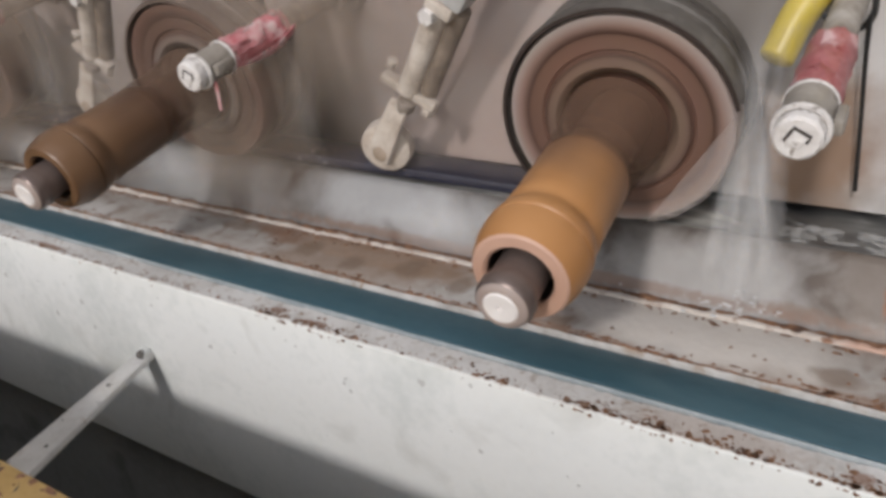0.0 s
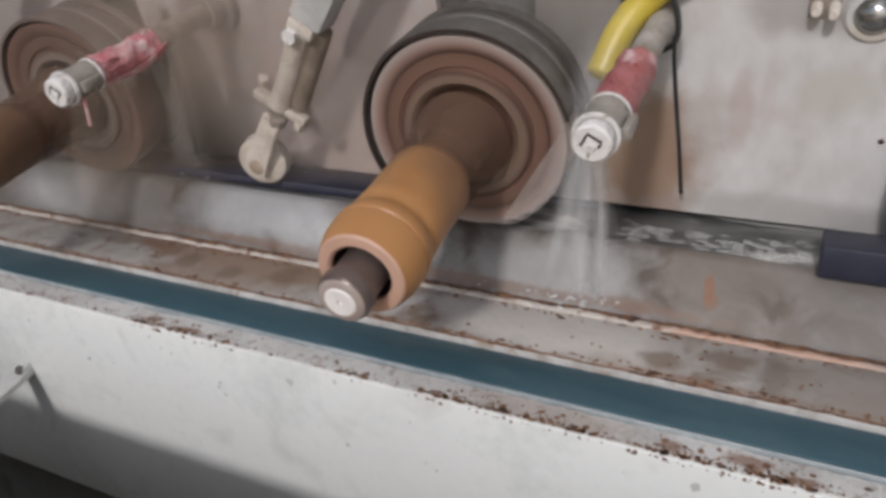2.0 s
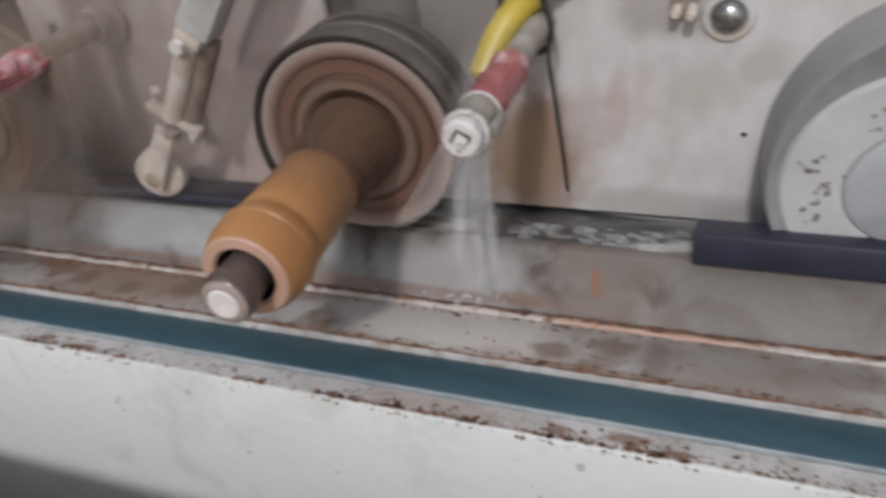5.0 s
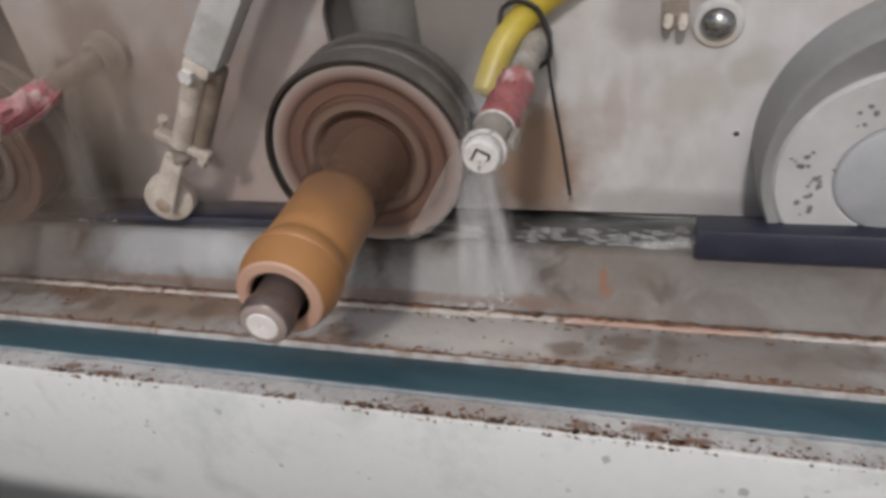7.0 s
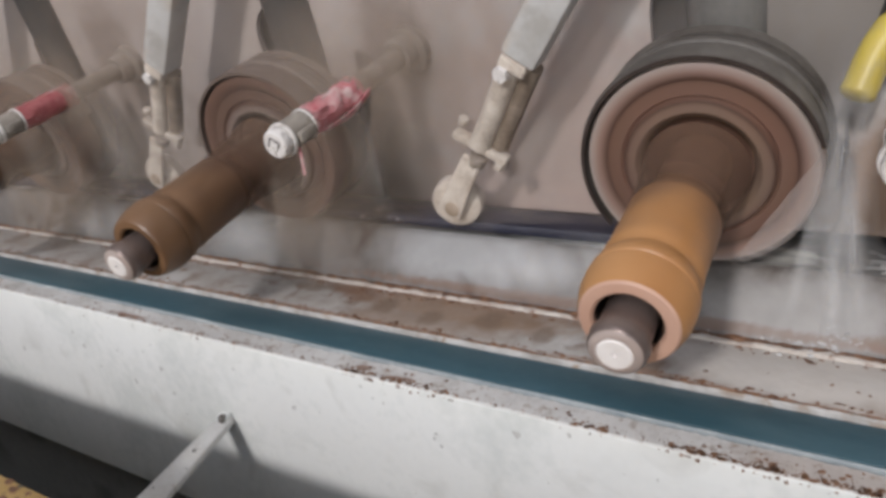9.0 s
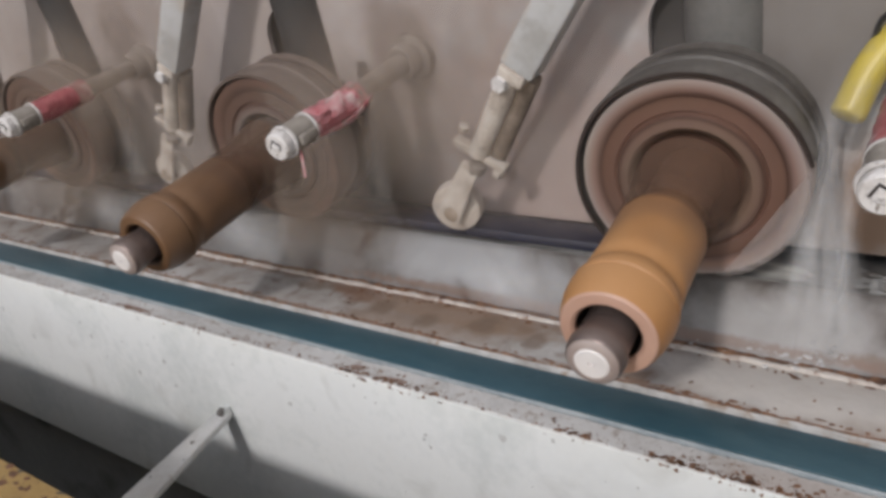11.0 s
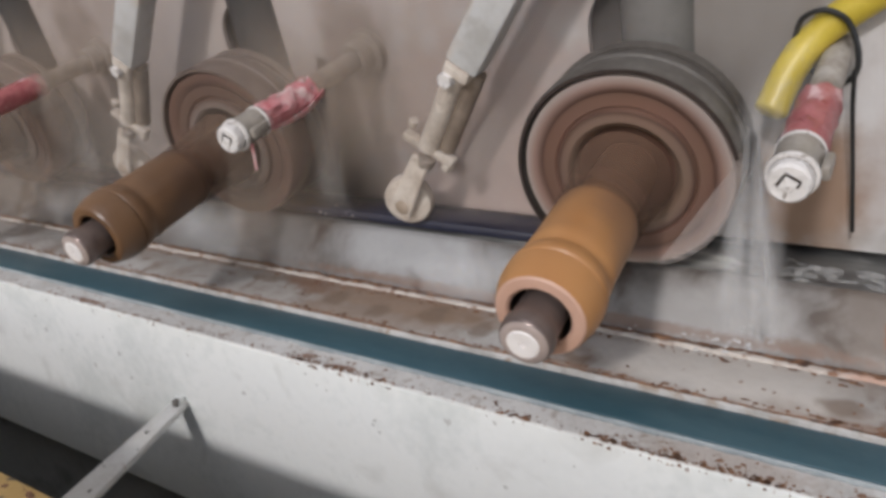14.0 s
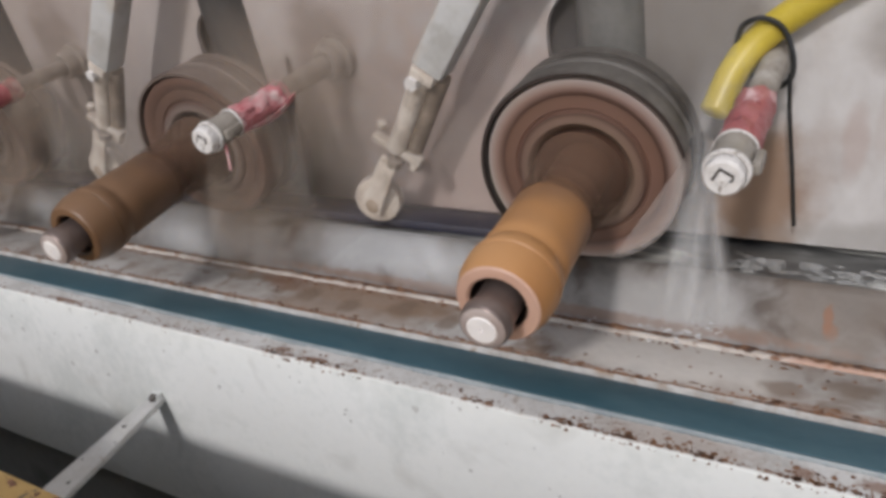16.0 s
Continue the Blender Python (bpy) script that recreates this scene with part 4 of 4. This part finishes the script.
part("hose_run", tube(hp, [0.003, 0.006, 0.0079, 0.0091, 0.0099] + [0.0104] * (len(hp) - 5), 20), YELLOW, hose)
part("hose_tip", tube([hp[0] + (hp[0] - hp[1]) * 0.25, hp[0] + (hp[1] - hp[0]) * 0.2], [0.0012, 0.0034], 16), YELLOW, hose, "rounded tip of the hose")
tie = thing("cable_tie", pose(0, 0, 0), "black nylon cable tie round hose and pipe", "cable tie")
loop = [(-0.0245, 0.552, 1.212), (-0.02, 0.546, 1.224), (-0.008, 0.544, 1.2285), (0.005, 0.542, 1.222), (0.0125, 0.54, 1.204), (0.0115, 0.54, 1.19), (0.0, 0.545, 1.1835), (-0.012, 0.552, 1.19), (-0.022, 0.556, 1.2), (-0.0245, 0.552, 1.212)]
part("strap", tube(smooth_path(loop), 0.0019, 8), BLACK, tie)
part("tail", tube(smooth_path([(0.0118, 0.537, 1.194), (0.0125, 0.543, 1.17), (0.0152, 0.565, 1.12), (0.0176, 0.581, 1.0755)]), 0.0014, 8), BLACK, tie, "long thin tail of the tie")
pad = thing("rubber_pad", pose(0, 0, 0), "long dark navy rubber pad before the covered station", "pad")
part("pad_bar", box(0.113, 0.9, 0.531, 0.562, 1.0472, 1.0695, 0.002), NAVY, pad)
part("pad_backing", box(0.2, 0.8, 0.5625, 0.58, 1.0472, 1.066, 0.001), HOLLOW, pad)
# Pale flakes stand for both foam and the glints on the water.
foam_rng = random.Random(21)
foam = bmesh.new()
for _ in range(150):
    fx = foam_rng.choice((0.085, 0.06, 0.03, -0.01, 0.1)) + foam_rng.gauss(0, 0.012)
    blob(foam_rng, foam_rng.uniform(0.0006, 0.0026), foam_rng.uniform(1.6, 3.4), 0.0006, 12, foam, (fx, min(0.59, max(0.551, foam_rng.gauss(0.563, 0.009))), 1.0471))
tagged(part("foam", foam, watery("foam", (0.72, 0.72, 0.7), 0.26, 0.4), bed, "white flecks for foam and wet glints in the groove"), kind="stuff")
strip = thing("rubber_strip", pose(0, 0, 0), "dark navy rubber strip along the foot of the panel", "rubber strip")
part("strip_bar", box(-2.2, -0.16, 0.552, 0.592, 1.0472, 1.0565, 0.003), NAVY, strip)
knob = thing("drain_fitting", WALL_M @ pose(0.1205, 0.0, 0.121), "steel pipe fitting in a limed ring on the panel", "fitting")
part("ring", lathe([(0.0, 0.0), (0.0, 0.0168), (-0.0035, 0.0172), (-0.006, 0.0152), (-0.0065, 0.0118), (-0.004, 0.0108)], 36), ALU, knob, "lime crusted white ring")
part("dome", lathe([(-0.003, 0.0112), (-0.0075, 0.0104), (-0.0105, 0.0075), (-0.012, 0.004), (-0.0124, 0.0)], 32), CHROME, knob, "wet steel dome")
clamp = thing("clamp_bolts", WALL_M @ pose(0.0935, 0.0, 0.1225), "pair of limed bolts on the panel", "bolts")
part("clamp_plate", box(-0.0095, 0.0085, -0.0045, -0.0032, -0.004, 0.016, 0.0005), BROWNPIPE, clamp, "brown scaled plate")
for bx, bl in ((-0.0048, 0.016), (0.0048, 0.02)):
    part("bolt", lathe([(-0.0046, 0.0034), (-bl, 0.0034), (-bl - 0.002, 0.0026), (-bl - 0.002, 0.0)], 14), LIMED, clamp, at=pose(bx, 0, 0.004))
hole = thing("screw_hole", WALL_M @ pose(0.1378, -0.0034, 0.0383), "small dark screw hole with a chipped rim", "screw hole")
part("rim", lathe([(0.0, 0.0034), (-0.0006, 0.0034), (-0.0008, 0.0028), (-0.0006, 0.0022), (0.0, 0.002)], 18), PLUG, hole, "chipped pale rim")
# No real hole: a near-black disc paints its shade.
part("recess", lathe([(0.0, 0.0022), (-0.0004, 0.0018), (-0.0004, 0.0)], 14), LIPDARK, hole, "near-black disc for the shade in the hole")


# ---- water: falling streaks off the wheels, mist and splashes ----
def wavy_sheet(w, h, waves, depth, phase, top=1.0):
    """A thin curved sheet, 2 w wide and 2 h high; its top edge is top times as wide as its foot."""
    bm = bmesh.new()
    nx, nz = 14, 10
    grid = [[bm.verts.new((w * (1 + (top - 1) * k / nz) * (2 * i / nx - 1), depth * math.sin(waves * (2 * i / nx - 1) + phase + 2.0 * k / nz), h * (2 * k / nz - 1))) for i in range(nx + 1)] for k in range(nz + 1)]
    for k in range(nz):
        for i in range(nx):
            bm.faces.new((grid[k][i], grid[k][i + 1], grid[k + 1][i + 1], grid[k + 1][i]))
    return bm


def build_spray(x, y, z0, z1, spread, near, seed):
    rng = random.Random(seed)
    s = thing("water_spray", pose(x, y, z0), "thin falling water streaks and mist off the wheel", "water", "water sprays beside the wheels")
    h = z1 - z0
    bm = bmesh.new()
    for _ in range(16):
        a, q = rng.uniform(0, 6.283), math.sqrt(rng.random())
        zt = rng.uniform(0.15, 1.0) * h
        ln = rng.uniform(0.01, 0.035)
        pts = []
        for i in range(4):
            zz = max(0.001, zt - ln * i / 3)
            w = spread * q * (0.1 + 0.9 * (1 - zz / h))
            pts.append((w * math.cos(a), w * math.sin(a), zz))
        if pts[0][2] - pts[-1][2] > 0.004:
            tube(pts, [0.0002, 0.0005, 0.0006, 0.0002], 5, bm)
    streak = tagged(part("streak", bm, DROPS, s, "white falling streaks"), kind="stuff")
    veils = []
    for i, turn in enumerate((14, -20)):
        veils.append(part("mist_veil", wavy_sheet(0.034, 0.085, 2.0, 0.006, i * 1.7, 0.35), MIST if near else MIST_FAR, s, "pale falling mist", at=pose(0, 0, 0.075, 0, 0, turn)))
    if near:
        for i, (lean, lift) in enumerate(((-1, 0.0), (8, 0.002), (-6, -0.004))):
            slope = radians(lean)
            veils.append(part("jet", wavy_sheet(0.009, 0.085, 1.5, 0.002, i * 1.3, 0.5), JET, s, "white falling jet", at=pose(-0.085 * math.sin(slope), 0.002 * i, z1 - z0 - 0.075 * math.cos(slope) + lift, 0, lean, 12)))
        veils.append(part("mist_veil", wavy_sheet(0.03, 0.085, 2.0, 0.006, 0.9, 0.6), MIST, s, "pale falling mist", at=pose(0.008, 0.005, 0.15, 0, 8, 15)))
    bm = bmesh.new()
    for _ in range(70 if near else 40):
        px = rng.gauss(0.002, 0.016) if rng.random() < 0.7 or not near else rng.gauss(-0.035, 0.035)
        bmesh.ops.create_icosphere(bm, subdivisions=1, radius=rng.choice((0.0004, 0.0006, 0.0009, 0.0014)) * rng.uniform(0.7, 1.3), matrix=Matrix.Translation((px, rng.gauss(0.006, 0.008), rng.uniform(0.0005, 0.003 + 0.009 * math.exp(-(px / 0.02) ** 2)))) @ Matrix.Diagonal((1.5, 1, 0.8, 1)))
    splash = tagged(part("splash", bm, SPLASH, s, "white splashing drops"), kind="stuff")
    return s, streak, veils, splash


SPRAYS = [build_spray(ex + 0.074, y, z, z + 0.155, 0.016, k == 0, 11 + k) for k, ((ex, ey, ez), y, z) in enumerate(zip(ENDS, (0.513, 0.552, 0.552), (1.0055, 1.0475, 1.0475)))]


def build_cloud(x, y, z, turn, label):
    c = thing("mist_cloud", pose(x, y, z, 0, 0, turn), label, "mist", "mist clouds before the panel")
    part("mist_veil", wavy_sheet(0.16, 0.12, 1.5, 0.012, 1.0), CLOUD, c)
    return c


# Haze painted on one wide sheet; its colour lifts the panel's dark tones.
BANK = watery("mist_bank_veil", (0.47, 0.41, 0.365), 0.4, 0.9, (0.55, 0.17, 0.7, 9))


def build_bank(x, y, z, turn, label):
    c = thing("mist_bank", pose(x, y, z, 11, 0, turn), label, "mist", "mist clouds before the panel")
    part("mist_veil", wavy_sheet(0.55, 0.17, 3.0, 0.012, 0.4), BANK, c)
    return c


# Added pale sheet whose colour brightens the panel's shadows like mist.
PALE = watery("pale_lift_veil", (0.66, 0.585, 0.55), 0.42, 0.9, (0.2, 0.16, 0.8, 12))


def build_shadow_lift(x, y, z, turn, label):
    c = thing("mist_cloud", pose(x, y, z, 11, 0, turn), label, "mist", "mist clouds before the panel")
    part("mist_veil", wavy_sheet(0.2, 0.16, 2.0, 0.006, 0.7), PALE, c)
    return c


LOW = watery("low_mist_veil", (0.86, 0.87, 0.88), 0.4, 0.9, (0.1, 0.03, 0.35, 28))


def build_low(x, y, z, label):
    c = thing("mist_cloud", pose(x, y, z, -20), label, "mist", "mist clouds before the panel")
    for i in range(2):
        part("mist_veil", wavy_sheet(0.1, 0.03, 2.5, 0.006, i * 1.9), LOW, c, at=pose(0.03 * i, -0.008 * i, 0.004 * i, 0, 0, 10 * i))
    return c


CLOUDS = [build_bank(-0.6, 0.50, 1.14, 4, "faint wide haze of water before the panel"), build_cloud(-0.45, 0.475, 1.10, 35, "thin grey mist hanging before the brown spindle"), build_cloud(-0.80, 0.475, 1.11, 45, "thin grey mist hanging before the far spindle"), build_cloud(-0.33, 0.485, 1.22, 20, "brown grey mist drifting over the torn wrap"), build_cloud(-0.72, 0.485, 1.22, 35, "brown grey mist drifting over the far pipe"), build_shadow_lift(-0.26, 0.536, 1.17, 6, "pale pinkish mist added to lift shadows between cylinder and wheel"), build_low(-0.25, 0.523, 1.03, "white mist low over the wet splash plate"), build_low(-0.58, 0.523, 1.03, "white mist low beside the brown spindle"), build_low(-0.84, 0.523, 1.03, "white mist low beside the far spindle")]


# ---- what moves ----
def motions():
    step = 1.0 / 30
    for k, (sp, wheel) in enumerate(SPINDLES):
        walk(wheel, [(i * step, pose(0, 0, 0, 0, (79 * i + 30 * k) % 360, 0)) for i in range(481)])
    for k, (s, streak, veils, splash) in enumerate(SPRAYS):
        walk(streak, [(i * 0.1, pose(0, 0, 0, 0, 0, (-67 * i) % 360)) for i in range(161)])
        walk(splash, [(i * 0.1, pose(0, 0, 0.0015 * math.sin(2.3 * i + k), 0, 0, 9 * math.sin(1.9 * i))) for i in range(161)])
        for j, v in enumerate(veils):
            rest = v.matrix_basis.copy()
            walk(v, [(i * 0.2, rest @ pose(0.002 * math.sin(1.7 * i + j), 0, 0.006 * math.sin(2.1 * i + 2 * j + k), 0, 4 * math.sin(1.1 * i + j), 12 * math.sin(0.9 * i + 2 * j))) for i in range(81)])
    for k, c in enumerate(CLOUDS):
        rest = c.matrix_basis.copy()
        walk(c, [(i * 0.5, rest @ pose(0.012 * math.sin(0.8 * i + k), 0, 0.008 * math.sin(1.1 * i + 2 * k), 0, 5 * math.sin(0.6 * i), 6 * math.sin(0.5 * i + k))) for i in range(33)])


motions()
